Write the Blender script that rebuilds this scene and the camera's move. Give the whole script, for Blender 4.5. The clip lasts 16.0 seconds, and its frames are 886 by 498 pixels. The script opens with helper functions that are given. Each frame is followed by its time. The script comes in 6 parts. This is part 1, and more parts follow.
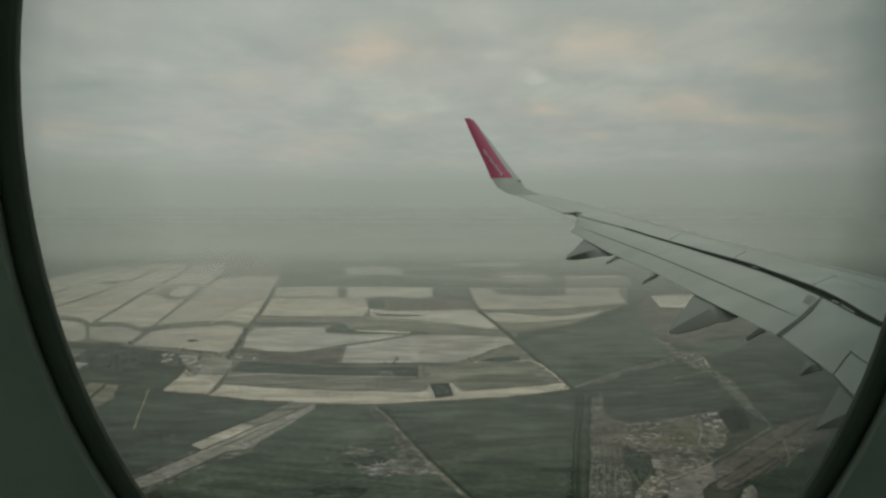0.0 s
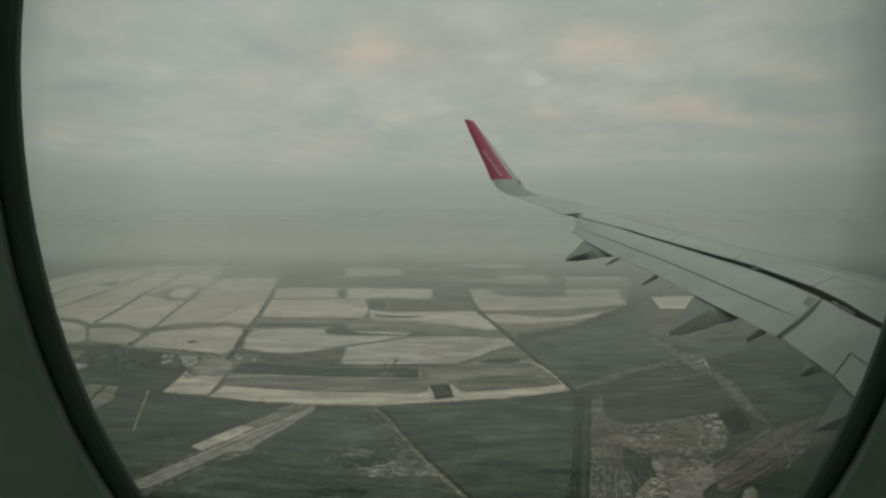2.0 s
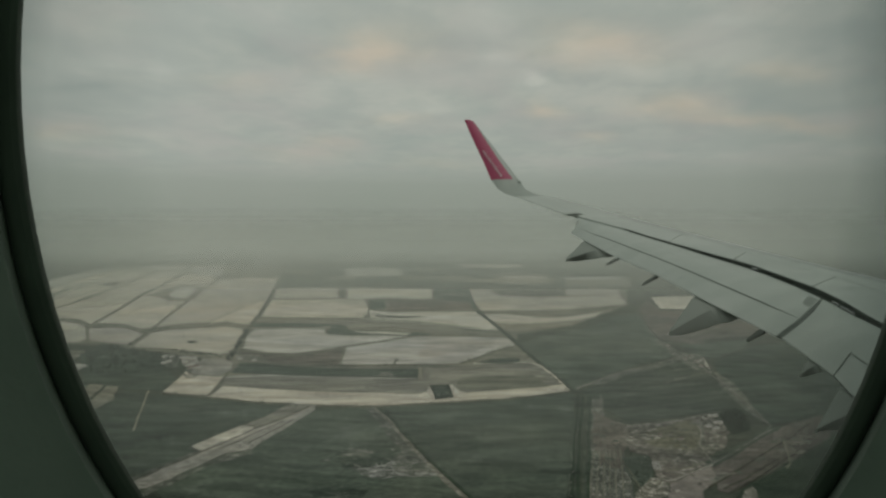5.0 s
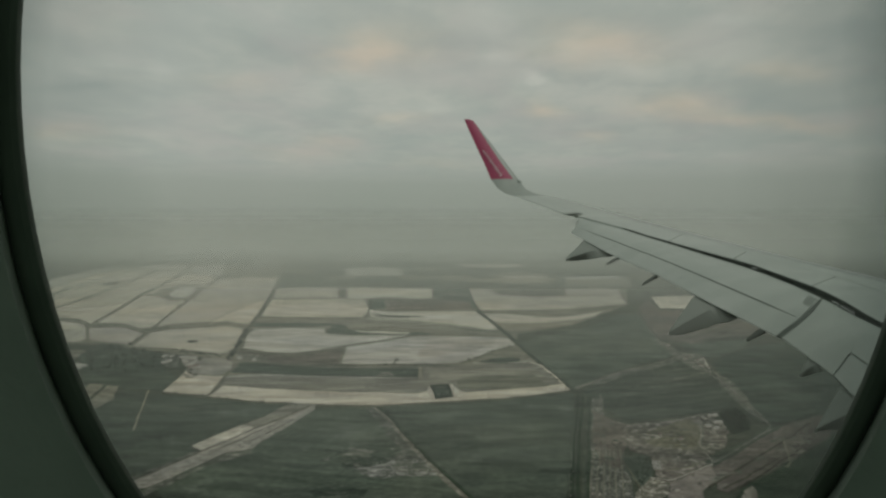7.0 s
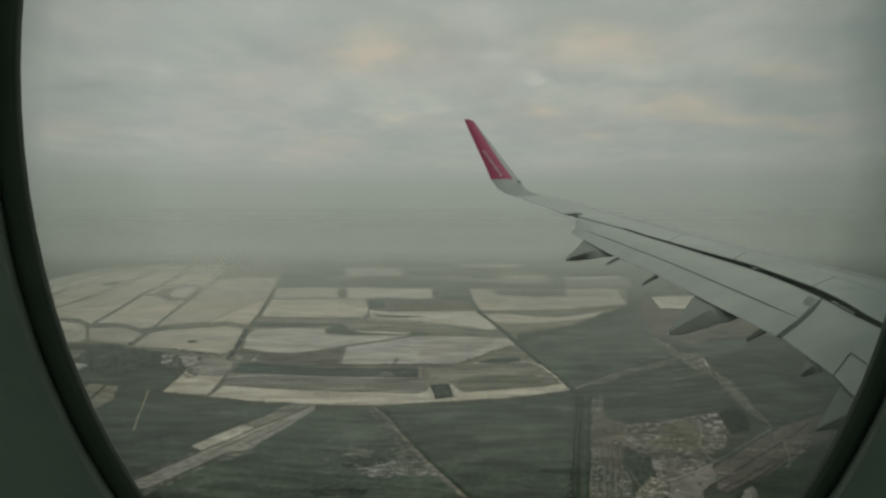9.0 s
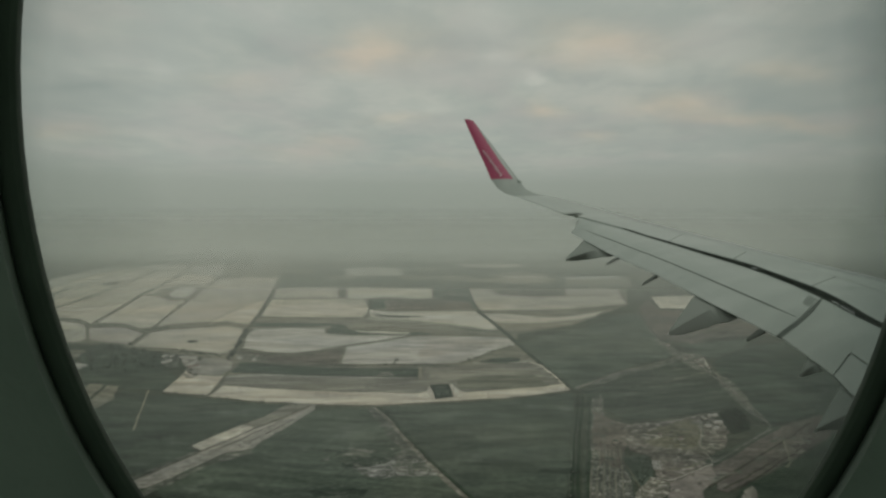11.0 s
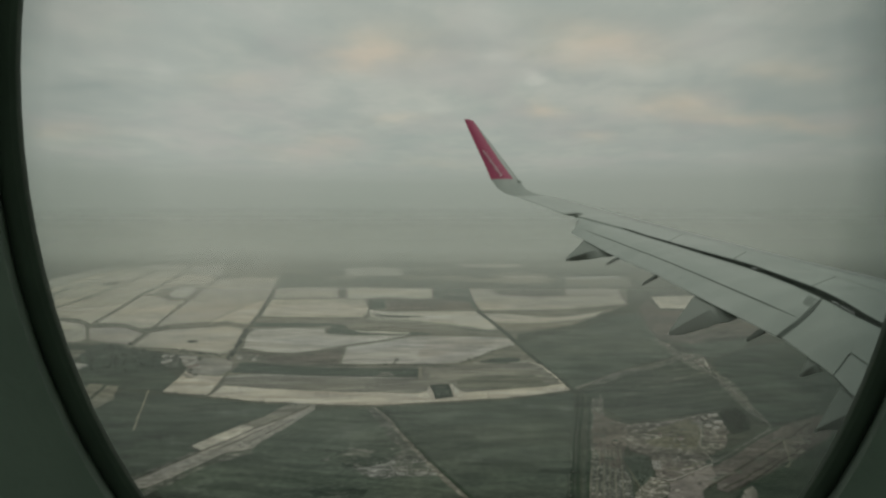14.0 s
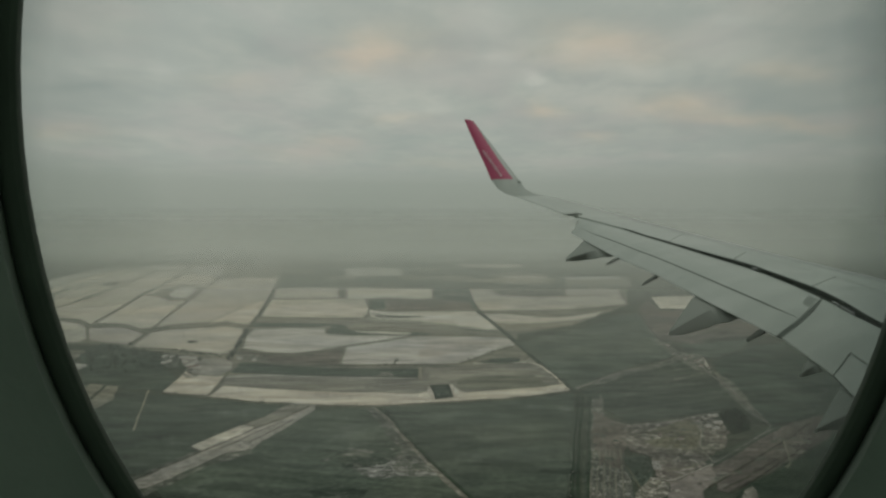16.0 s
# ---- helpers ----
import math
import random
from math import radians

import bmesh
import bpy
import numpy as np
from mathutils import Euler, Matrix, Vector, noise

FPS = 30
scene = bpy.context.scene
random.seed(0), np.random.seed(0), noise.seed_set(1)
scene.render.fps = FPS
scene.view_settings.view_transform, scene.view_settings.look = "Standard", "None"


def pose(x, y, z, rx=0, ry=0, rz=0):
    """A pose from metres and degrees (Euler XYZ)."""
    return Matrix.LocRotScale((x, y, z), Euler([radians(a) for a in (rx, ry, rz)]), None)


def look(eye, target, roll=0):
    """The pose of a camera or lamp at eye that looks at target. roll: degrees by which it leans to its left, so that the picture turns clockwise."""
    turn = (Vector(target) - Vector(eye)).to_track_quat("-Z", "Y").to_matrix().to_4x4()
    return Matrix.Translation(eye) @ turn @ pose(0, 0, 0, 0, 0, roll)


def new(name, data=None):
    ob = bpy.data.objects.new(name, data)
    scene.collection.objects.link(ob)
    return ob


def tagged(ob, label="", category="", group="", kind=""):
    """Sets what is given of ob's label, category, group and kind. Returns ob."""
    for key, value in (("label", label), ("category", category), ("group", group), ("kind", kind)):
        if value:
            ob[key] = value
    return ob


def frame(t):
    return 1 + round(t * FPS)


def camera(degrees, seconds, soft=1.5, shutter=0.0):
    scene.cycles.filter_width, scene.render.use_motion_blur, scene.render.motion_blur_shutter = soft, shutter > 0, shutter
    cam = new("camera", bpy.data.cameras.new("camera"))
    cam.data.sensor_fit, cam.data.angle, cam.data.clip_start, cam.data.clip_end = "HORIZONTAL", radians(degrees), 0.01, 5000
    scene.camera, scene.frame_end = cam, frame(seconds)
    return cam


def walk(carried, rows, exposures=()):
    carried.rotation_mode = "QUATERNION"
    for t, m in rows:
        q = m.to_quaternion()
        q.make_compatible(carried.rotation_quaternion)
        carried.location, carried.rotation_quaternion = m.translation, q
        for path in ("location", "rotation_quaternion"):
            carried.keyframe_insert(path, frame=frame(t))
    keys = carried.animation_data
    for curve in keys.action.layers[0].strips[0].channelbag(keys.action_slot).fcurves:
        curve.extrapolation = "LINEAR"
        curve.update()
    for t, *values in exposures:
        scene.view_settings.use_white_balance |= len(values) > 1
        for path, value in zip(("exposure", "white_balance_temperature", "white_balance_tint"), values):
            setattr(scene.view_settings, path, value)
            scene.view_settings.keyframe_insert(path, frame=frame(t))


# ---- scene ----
# Axes: x towards the aircraft's nose, y out over its port wing, z up; the land lies at z = 0.
EYE, TILT = 500.0, -5.2
cam = camera(90.0, 16.0, soft=2.6)
# The seat in the cabin: the aircraft stands still in the scene, so the camera only nods by a fraction of a degree (time, nod).
NOD = [(0.0, -0.12), (0.5, -0.12), (1.0, -0.01), (2.5, 0.04), (4.0, 0.05), (6.5, 0.05), (7.0, 0.0), (9.0, 0.01), (11.5, 0.0), (15.0, 0.01), (15.5, 0.05), (16.0, 0.03)]
walk(cam, [(t, pose(0, 0, EYE, 90 + TILT + nod, 0, 0)) for t, nod in NOD],
     exposures=[(0.0, 0.05), (2.0, 0.03), (4.0, 0.0), (8.5, 0.0), (11.5, 0.06), (13.0, 0.06), (16.0, 0.03)])

# ---------------------------------------------------------------- sky and sun
SUN_UP, SUN_ROUND = radians(32), radians(145)
world = bpy.data.worlds.new("overcast_sky")
scene.world = world
world.use_nodes = True
wn, wl = world.node_tree.nodes, world.node_tree.links
wn.clear()


def wnode(kind, **inputs):
    n = wn.new(kind)
    for key, value in inputs.items():
        n.inputs[key.replace("_", " ")].default_value = value
    return n


def wmath(op, a, b=None, clamp=False):
    n = wn.new("ShaderNodeMath")
    n.operation, n.use_clamp = op, clamp
    for i, v in enumerate((a, b)):
        if v is None:
            continue
        if isinstance(v, (int, float)):
            n.inputs[i].default_value = v
        else:
            wl.new(v, n.inputs[i])
    return n.outputs[0]


def wramp(fac, stops):
    n = wn.new("ShaderNodeValToRGB")
    while len(n.color_ramp.elements) < len(stops):
        n.color_ramp.elements.new(0.5)
    for e, (p, c) in zip(n.color_ramp.elements, stops):
        e.position, e.color = p, (*c, 1)
    wl.new(fac, n.inputs[0])
    return n.outputs[0]


def wmix(fac, a, b):
    n = wn.new("ShaderNodeMix")
    n.data_type = "RGBA"
    for i, v in ((0, fac), (6, a), (7, b)):
        if isinstance(v, (int, float)):
            n.inputs[i].default_value = v
        elif isinstance(v, tuple):
            n.inputs[i].default_value = (*v, 1)
        else:
            wl.new(v, n.inputs[i])
    return n.outputs[2]


coords = wn.new("ShaderNodeTexCoord")
split = wn.new("ShaderNodeSeparateXYZ")
wl.new(coords.outputs["Generated"], split.inputs[0])
up = wmath("MAXIMUM", split.outputs[2], 0.0)
lift = wmath("ADD", up, 0.12)
flat = wn.new("ShaderNodeCombineXYZ")          # the cloud deck seen in perspective
wl.new(wmath("DIVIDE", split.outputs[0], lift), flat.inputs[0])
wl.new(wmath("DIVIDE", split.outputs[1], lift), flat.inputs[1])


def cloud_noise(scale, detail, rough, shift):
    m = wn.new("ShaderNodeMapping")
    m.inputs["Location"].default_value = shift
    m.inputs["Scale"].default_value = (0.85, 0.8, 1.0)
    wl.new(flat.outputs[0], m.inputs[0])
    n = wnode("ShaderNodeTexNoise", Scale=scale, Detail=detail, Roughness=rough, Distortion=0.25)
    wl.new(m.outputs[0], n.inputs["Vector"])
    return n.outputs["Fac"]


big = cloud_noise(0.9, 3.0, 0.5, (5.3, 4.1, 0))
small = cloud_noise(4.0, 6.0, 0.60, (7.4, 2.2, 0))
warm = cloud_noise(1.7, 4.0, 0.55, (1.3, 9.6, 0))
body_of_cloud = wmath("ADD", wmath("MULTIPLY", big, 0.5), wmath("MULTIPLY", small, 0.5))
deck = wramp(body_of_cloud, [(0.38, (0.470, 0.506, 0.470)), (0.50, (0.512, 0.540, 0.496)), (0.62, (0.588, 0.598, 0.542))])
blush = wramp(warm, [(0.46, (0, 0, 0)), (0.66, (1, 1, 1))])
deck = wmix(wmath("MULTIPLY", blush, 0.50), deck, (0.570, 0.545, 0.515))
# the larger clouds of the deck: warm-lit, white and dark ones, each (across, up, half width, half height, strength)
WARM = [(-0.177, 0.34, 0.08, 0.032, 0.9), (-0.103, 0.355, 0.112, 0.056, 0.35), (0.345, 0.361, 0.12, 0.038, 0.95), (0.511, 0.229, 0.088, 0.029, 1.0), (0.225, 0.223, 0.048, 0.016, 0.9), (0.749, 0.297, 0.088, 0.021, 0.5), (0.631, 0.193, 0.088, 0.018, 0.6), (0.769, 0.186, 0.096, 0.014, 0.55), (0.339, 0.167, 0.035, 0.011, 0.5), (-0.249, 0.155, 0.061, 0.019, 0.5), (-0.307, 0.118, 0.072, 0.022, 0.4), (-0.099, 0.198, 0.048, 0.018, 0.5), (-0.843, 0.171, 0.08, 0.018, 0.45), (-0.005, 0.1, 0.096, 0.019, 0.35), (-0.438, 0.279, 0.096, 0.014, 0.3)]
WHITE = [(0.187, 0.281, 0.041, 0.013, 0.9), (0.118, 0.331, 0.048, 0.018, 0.5), (-0.178, 0.283, 0.08, 0.019, 0.4), (-0.42, 0.419, 0.143, 0.038, 0.5), (-0.61, 0.309, 0.048, 0.014, 0.4), (-0.055, 0.232, 0.064, 0.021, 0.4), (-0.769, 0.325, 0.072, 0.022, 0.4), (0.595, 0.402, 0.048, 0.014, 0.5), (0.105, 0.413, 0.096, 0.032, 0.4), (0.452, 0.307, 0.064, 0.014, 0.4)]
DARK = [(0.02, 0.345, 0.072, 0.035, 0.5), (0.332, 0.18, 0.096, 0.024, 0.4), (0.539, 0.176, 0.072, 0.029, 0.5), (0.532, 0.309, 0.035, 0.038, 0.4), (0.853, 0.381, 0.12, 0.064, 0.7), (0.691, 0.244, 0.096, 0.021, 0.45), (-0.76, 0.276, 0.067, 0.011, 0.5), (-0.526, 0.247, 0.112, 0.019, 0.4), (-0.399, 0.343, 0.096, 0.057, 0.4), (-0.28, 0.192, 0.096, 0.019, 0.4), (0.255, 0.295, 0.096, 0.016, 0.35), (0.082, 0.253, 0.08, 0.016, 0.35)]
out_way = wmath("MAXIMUM", wmath("ABSOLUTE", split.outputs[1]), 0.05)
seen = wn.new("ShaderNodeCombineXYZ")
wl.new(wmath("DIVIDE", split.outputs[0], out_way), seen.inputs[0])
wl.new(wmath("DIVIDE", split.outputs[2], out_way), seen.inputs[1])
ragged = wn.new("ShaderNodeMapping")
ragged.inputs["Scale"].default_value = (5.0, 13.0, 1.0)
wl.new(seen.outputs[0], ragged.inputs[0])
ragged_noise = wnode("ShaderNodeTexNoise", Scale=1.0, Detail=4.0, Roughness=0.6)
wl.new(ragged.outputs[0], ragged_noise.inputs["Vector"])
drift = wn.new("ShaderNodeVectorMath")
drift.operation = "MULTIPLY_ADD"
drift.inputs[1].default_value = (0.26, 0.085, 0.0)
wl.new(ragged_noise.outputs["Color"], drift.inputs[0])
shift_back = wn.new("ShaderNodeVectorMath")
shift_back.operation = "SUBTRACT"
shift_back.inputs[1].default_value = (0.13, 0.0425, 0.0)
wl.new(seen.outputs[0], shift_back.inputs[0])
wl.new(shift_back.outputs[0], drift.inputs[2])


def clouds(rows):
    """Sum of soft ragged clouds."""
    total = None
    for across, high, wide, tall, strength in rows:
        near = wn.new("ShaderNodeVectorMath")
        near.operation = "MULTIPLY_ADD"
        near.inputs[1].default_value = (1 / wide, 1 / tall, 0.0)
        near.inputs[2].default_value = (-across / wide, -high / tall, 0.0)
        wl.new(drift.outputs[0], near.inputs[0])
        squared = wn.new("ShaderNodeVectorMath")
        squared.operation = "DOT_PRODUCT"
        wl.new(near.outputs[0], squared.inputs[0])
        wl.new(near.outputs[0], squared.inputs[1])
        puff = wmath("MULTIPLY", wmath("POWER", 0.42, squared.outputs["Value"]), strength)
        total = puff if total is None else wmath("ADD", total, puff)
    return total


def tinted(base, amount, colour):
    n = wn.new("ShaderNodeVectorMath")
    n.operation = "SCALE"
    n.inputs[0].default_value = colour
    wl.new(amount, n.inputs[3])
    m = wn.new("ShaderNodeVectorMath")
    m.operation = "ADD"
    wl.new(base, m.inputs[0])
    wl.new(n.outputs[0], m.inputs[1])
    return m.outputs[0]


deck = tinted(deck, clouds(WARM), (0.155, 0.068, 0.008))
deck = tinted(deck, clouds(WHITE), (0.105, 0.095, 0.085))
deck = tinted(deck, clouds(DARK), (-0.070, -0.060, -0.050))
haze_of_up = wramp(split.outputs[2], [(0.0, (1, 1, 1)), (0.055, (0.97, 0.97, 0.97)), (0.08, (0.62, 0.62, 0.62)), (0.10, (0.26, 0.26, 0.26)), (0.16, (0.08, 0.08, 0.08)), (0.26, (0, 0, 0))])
low_air = wramp(wmath("ADD", wmath("MULTIPLY", split.outputs[2], 2.0), 0.3), [(0.08, (0.306, 0.337, 0.301)), (0.22, (0.340, 0.367, 0.322)), (0.32, (0.388, 0.416, 0.364)), (0.46, (0.418, 0.450, 0.402))])
overcast = wmix(haze_of_up, deck, low_air)
# the cloud deck is thinner, and so a little brighter, towards one quarter
toward = wn.new("ShaderNodeVectorMath")
toward.operation = "DOT_PRODUCT"
toward.inputs[1].default_value = (-0.5, 0.8, 0.25)
wl.new(coords.outputs["Generated"], toward.inputs[0])
glow = wramp(wmath("ADD", wmath("MULTIPLY", toward.outputs["Value"], 0.5), 0.5), [(0.0, (0.66, 0.66, 0.66)), (0.60, (0.64, 0.64, 0.64)), (0.85, (0.72, 0.72, 0.72)), (1.0, (0.755, 0.755, 0.755))])
dim = wn.new("ShaderNodeVectorMath")
dim.operation = "MULTIPLY"
wl.new(overcast, dim.inputs[0])
wl.new(glow, dim.inputs[1])
overcast = dim.outputs[0]
sky = wn.new("ShaderNodeTexSky")
sky.sky_type, sky.sun_disc = "NISHITA", False
sky.sun_elevation, sky.sun_rotation = SUN_UP, SUN_ROUND
sky.air_density, sky.dust_density = 1.0, 4.0
clear = wn.new("ShaderNodeVectorMath")
clear.operation = "SCALE"
clear.inputs[3].default_value = 0.07
wl.new(sky.outputs[0], clear.inputs[0])
background = wnode("ShaderNodeBackground", Strength=1.0)
wl.new(wmix(0.98, clear.outputs[0], overcast), background.inputs[0])
wl.new(background.outputs[0], wn.new("ShaderNodeOutputWorld").inputs[0])

sun = new("sun", bpy.data.lights.new("sun", "SUN"))
sun.data.energy, sun.data.angle, sun.data.color = 0.95, radians(25), (1.0, 0.97, 0.94)
sun.matrix_basis = look((math.sin(SUN_ROUND) * math.cos(SUN_UP), math.cos(SUN_ROUND) * math.cos(SUN_UP), math.sin(SUN_UP)), (0, 0, 0))

# added fill lamps for unseen next cabin windows, fore and aft of this seat
for side in (-0.56, 0.56):
    lamp = new("cabin_fill", bpy.data.lights.new("cabin_fill", "AREA"))
    lamp.data.shape, lamp.data.size, lamp.data.size_y, lamp.data.energy = "RECTANGLE", 0.23, 0.33, 8.8
    lamp.data.color = (0.90, 1.0, 0.92)
    lamp.matrix_basis = look((side, 0.095, EYE + 0.06), (side, -2.0, EYE - 0.1))

# ---------------------------------------------------------------- materials
MATS = {}


def material(name, rough=0.6, metal=0.0):
    m = bpy.data.materials.new(name)
    m.use_nodes = True
    MATS[name] = m
    b = m.node_tree.nodes["Principled BSDF"]
    b.inputs["Roughness"].default_value, b.inputs["Metallic"].default_value = rough, metal
    return m, m.node_tree.nodes, m.node_tree.links, b


def noise_on(nodes, links, scale, detail=3.0, stretch=(1, 1, 1), turn=0.0, rough=0.5):
    tc = nodes.new("ShaderNodeTexCoord")
    mp = nodes.new("ShaderNodeMapping")
    mp.inputs["Scale"].default_value = stretch
    mp.inputs["Rotation"].default_value = (0, 0, turn)
    n = nodes.new("ShaderNodeTexNoise")
    n.inputs["Scale"].default_value, n.inputs["Detail"].default_value, n.inputs["Roughness"].default_value = scale, detail, rough
    links.new(tc.outputs["Object"], mp.inputs[0])
    links.new(mp.outputs[0], n.inputs["Vector"])
    return n.outputs["Fac"]


def ramp(nodes, links, fac, stops):
    n = nodes.new("ShaderNodeValToRGB")
    while len(n.color_ramp.elements) < len(stops):
        n.color_ramp.elements.new(0.5)
    for e, (p, c) in zip(n.color_ramp.elements, stops):
        e.position, e.color = p, (*c, 1)
    links.new(fac, n.inputs[0])
    return n.outputs[0]


def blend(nodes, links, fac, a, b, mode="MIX"):
    n = nodes.new("ShaderNodeMix")
    n.data_type, n.blend_type = "RGBA", mode
    for i, v in ((0, fac), (6, a), (7, b)):
        if isinstance(v, (int, float)):
            n.inputs[i].default_value = v
        elif isinstance(v, tuple):
            n.inputs[i].default_value = (*v, 1)
        else:
            links.new(v, n.inputs[i])
    return n.outputs[2]


def land(name, a, b, frost, frost_at, lines=0.35, turn=1.57, fleck=0.012, wide=0.14, streak=0.7):
    """Soil or crop: two tones in broad stains, long tractor lines and patches of frost."""
    m, nodes, links, bsdf = material(name, 0.95)
    bsdf.inputs["Specular IOR Level"].default_value = 0.1
    a, b, frost = [tuple(v * 1.13 for v in c) for c in (a, b, frost)]
    broad = noise_on(nodes, links, 0.006, 4.0)
    colour = ramp(nodes, links, broad, [(0.35, a), (0.65, b)])
    info = nodes.new("ShaderNodeObjectInfo")
    tc = nodes.new("ShaderNodeTexCoord")
    veer = nodes.new("ShaderNodeMath")              # each plot is tilled in a direction of its own
    veer.operation = "MULTIPLY_ADD"
    links.new(info.outputs["Random"], veer.inputs[0])
    veer.inputs[1].default_value, veer.inputs[2].default_value = 0.5, turn - 0.25 - 1.57
    spin = nodes.new("ShaderNodeVectorRotate")
    spin.rotation_type = "Z_AXIS"
    links.new(tc.outputs["Object"], spin.inputs["Vector"])
    links.new(veer.outputs[0], spin.inputs["Angle"])
    squash = nodes.new("ShaderNodeMapping")
    squash.inputs["Scale"].default_value = (0.0022, 0.045, 0.01)
    links.new(spin.outputs[0], squash.inputs[0])
    tilled = nodes.new("ShaderNodeTexNoise")
    tilled.inputs["Scale"].default_value, tilled.inputs["Detail"].default_value, tilled.inputs["Roughness"].default_value = 1.0, 4.0, 0.6
    links.new(squash.outputs[0], tilled.inputs["Vector"])
    rows = tilled.outputs["Fac"]
    lined = ramp(nodes, links, rows, [(0.38, tuple(v * 0.62 for v in a)), (0.62, tuple(min(v * 1.25, 0.8) for v in b))])
    colour = blend(nodes, links, lines, colour, lined)
    fine = noise_on(nodes, links, fleck, 9.0, (streak, 1.2, 1), 0.2 * streak, 0.68)
    mask = ramp(nodes, links, fine, [(frost_at, (0, 0, 0)), (frost_at + wide, (1, 1, 1))])
    colour = blend(nodes, links, mask, colour, frost)
    grain = ramp(nodes, links, noise_on(nodes, links, 0.14, 4.0, (0.5, 1.3, 1), turn * 0.3, 0.65), [(0.30, (0.66, 0.68, 0.69)), (0.70, (1.28, 1.27, 1.24))])
    colour = blend(nodes, links, 1.0, colour, grain, "MULTIPLY")
    patch = ramp(nodes, links, noise_on(nodes, links, 0.022, 5.0, (0.35, 1.6, 1), 0.15), [(0.32, (0.70, 0.70, 0.71)), (0.66, (1.17, 1.16, 1.13))])
    colour = blend(nodes, links, 1.0, colour, patch, "MULTIPLY")
    hue = ramp(nodes, links, noise_on(nodes, links, 0.0035, 3.0, (0.6, 1.2, 1), 0.5), [(0.36, (0.970, 0.985, 1.015)), (0.50, (1.0, 1.0, 1.0)), (0.64, (1.025, 1.0, 0.960))])
    colour = blend(nodes, links, 1.0, colour, hue, "MULTIPLY")
    vary = ramp(nodes, links, info.outputs["Random"], [(0.0, (0.86, 0.86, 0.86)), (1.0, (1.1, 1.08, 1.04))])
    colour = blend(nodes, links, 1.0, colour, vary, "MULTIPLY")
    links.new(colour, bsdf.inputs["Base Color"])
    return m


land("ground_soil", (0.054, 0.068, 0.055), (0.089, 0.098, 0.080), (0.167, 0.170, 0.148), 0.60)
land("straw", (0.514, 0.462, 0.396), (0.607, 0.550, 0.480), (0.679, 0.630, 0.576), 0.55, 0.35)
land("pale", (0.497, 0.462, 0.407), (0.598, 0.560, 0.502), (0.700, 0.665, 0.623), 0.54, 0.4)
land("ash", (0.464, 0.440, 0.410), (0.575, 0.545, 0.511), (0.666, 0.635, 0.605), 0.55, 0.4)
land("plough", (0.210, 0.203, 0.174), (0.285, 0.274, 0.237), (0.364, 0.355, 0.312), 0.60, 0.6)
land("earth", (0.092, 0.092, 0.080), (0.170, 0.153, 0.138), (0.285, 0.262, 0.240), 0.54, 0.35, 1.0, 0.05, 0.16, 0.4)
land("crop", (0.067, 0.085, 0.071), (0.110, 0.131, 0.111), (0.182, 0.203, 0.185), 0.57, 0.26, 1.50, 0.012, 0.25)
land("crop_deep", (0.053, 0.073, 0.059), (0.089, 0.110, 0.093), (0.152, 0.172, 0.155), 0.58, 0.26, 1.50, 0.012, 0.25)
land("pond", (0.030, 0.044, 0.034), (0.048, 0.062, 0.048), (0.06, 0.075, 0.06), 0.66, 0.2)
land("grass", (0.042, 0.060, 0.046), (0.058, 0.078, 0.059), (0.094, 0.110, 0.097), 0.62, 0.2)
land("dirt", (0.115, 0.118, 0.092), (0.17, 0.165, 0.132), (0.25, 0.24, 0.20), 0.64, 0.1)
land("ditch_grass", (0.165, 0.165, 0.140), (0.225, 0.22, 0.185), (0.30, 0.29, 0.25), 0.62, 0.1)
land("scrub", (0.082, 0.088, 0.074), (0.185, 0.166, 0.150), (0.390, 0.366, 0.340), 0.50, 0.10, 0.4, 0.080, 0.15, 0.65)
land("rough", (0.078, 0.092, 0.077), (0.135, 0.136, 0.120), (0.270, 0.264, 0.244), 0.49, 0.10, 0.4, 0.08, 0.12, 1.3)
land("weedy", (0.072, 0.087, 0.072), (0.126, 0.133, 0.115), (0.300, 0.296, 0.272), 0.47, 0.10, 1.5, 0.10, 0.20, 0.42)
land("frost_weeds", (0.085, 0.098, 0.084), (0.165, 0.168, 0.150), (0.430, 0.425, 0.402), 0.45, 0.10, 1.5, 0.10, 0.16, 0.42)
land("loam", (0.063, 0.081, 0.065), (0.095, 0.110, 0.092), (0.157, 0.166, 0.147), 0.56, 0.4, 1.5, 0.04, 0.14, 0.4)
land("verge", (0.150, 0.152, 0.128), (0.215, 0.210, 0.178), (0.300, 0.290, 0.250), 0.58, 0.2, 1.5, 0.02, 0.16, 0.5)
land("fallow", (0.170, 0.172, 0.136), (0.225, 0.222, 0.180), (0.285, 0.278, 0.235), 0.58, 0.5, 1.57, 0.02, 0.18, 0.4)
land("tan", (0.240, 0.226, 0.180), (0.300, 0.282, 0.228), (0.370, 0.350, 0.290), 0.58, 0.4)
land("yard", (0.200, 0.192, 0.170), (0.330, 0.315, 0.285), (0.500, 0.480, 0.445), 0.52, 0.1, 0.4, 0.09, 0.14, 0.7)
land("rut", (0.050, 0.052, 0.042), (0.080, 0.080, 0.066), (0.140, 0.135, 0.115), 0.62, 0.1)
land("bare_pink", (0.190, 0.172, 0.158), (0.285, 0.258, 0.236), (0.400, 0.372, 0.345), 0.52, 0.2, 0.8, 0.05, 0.14, 0.6)
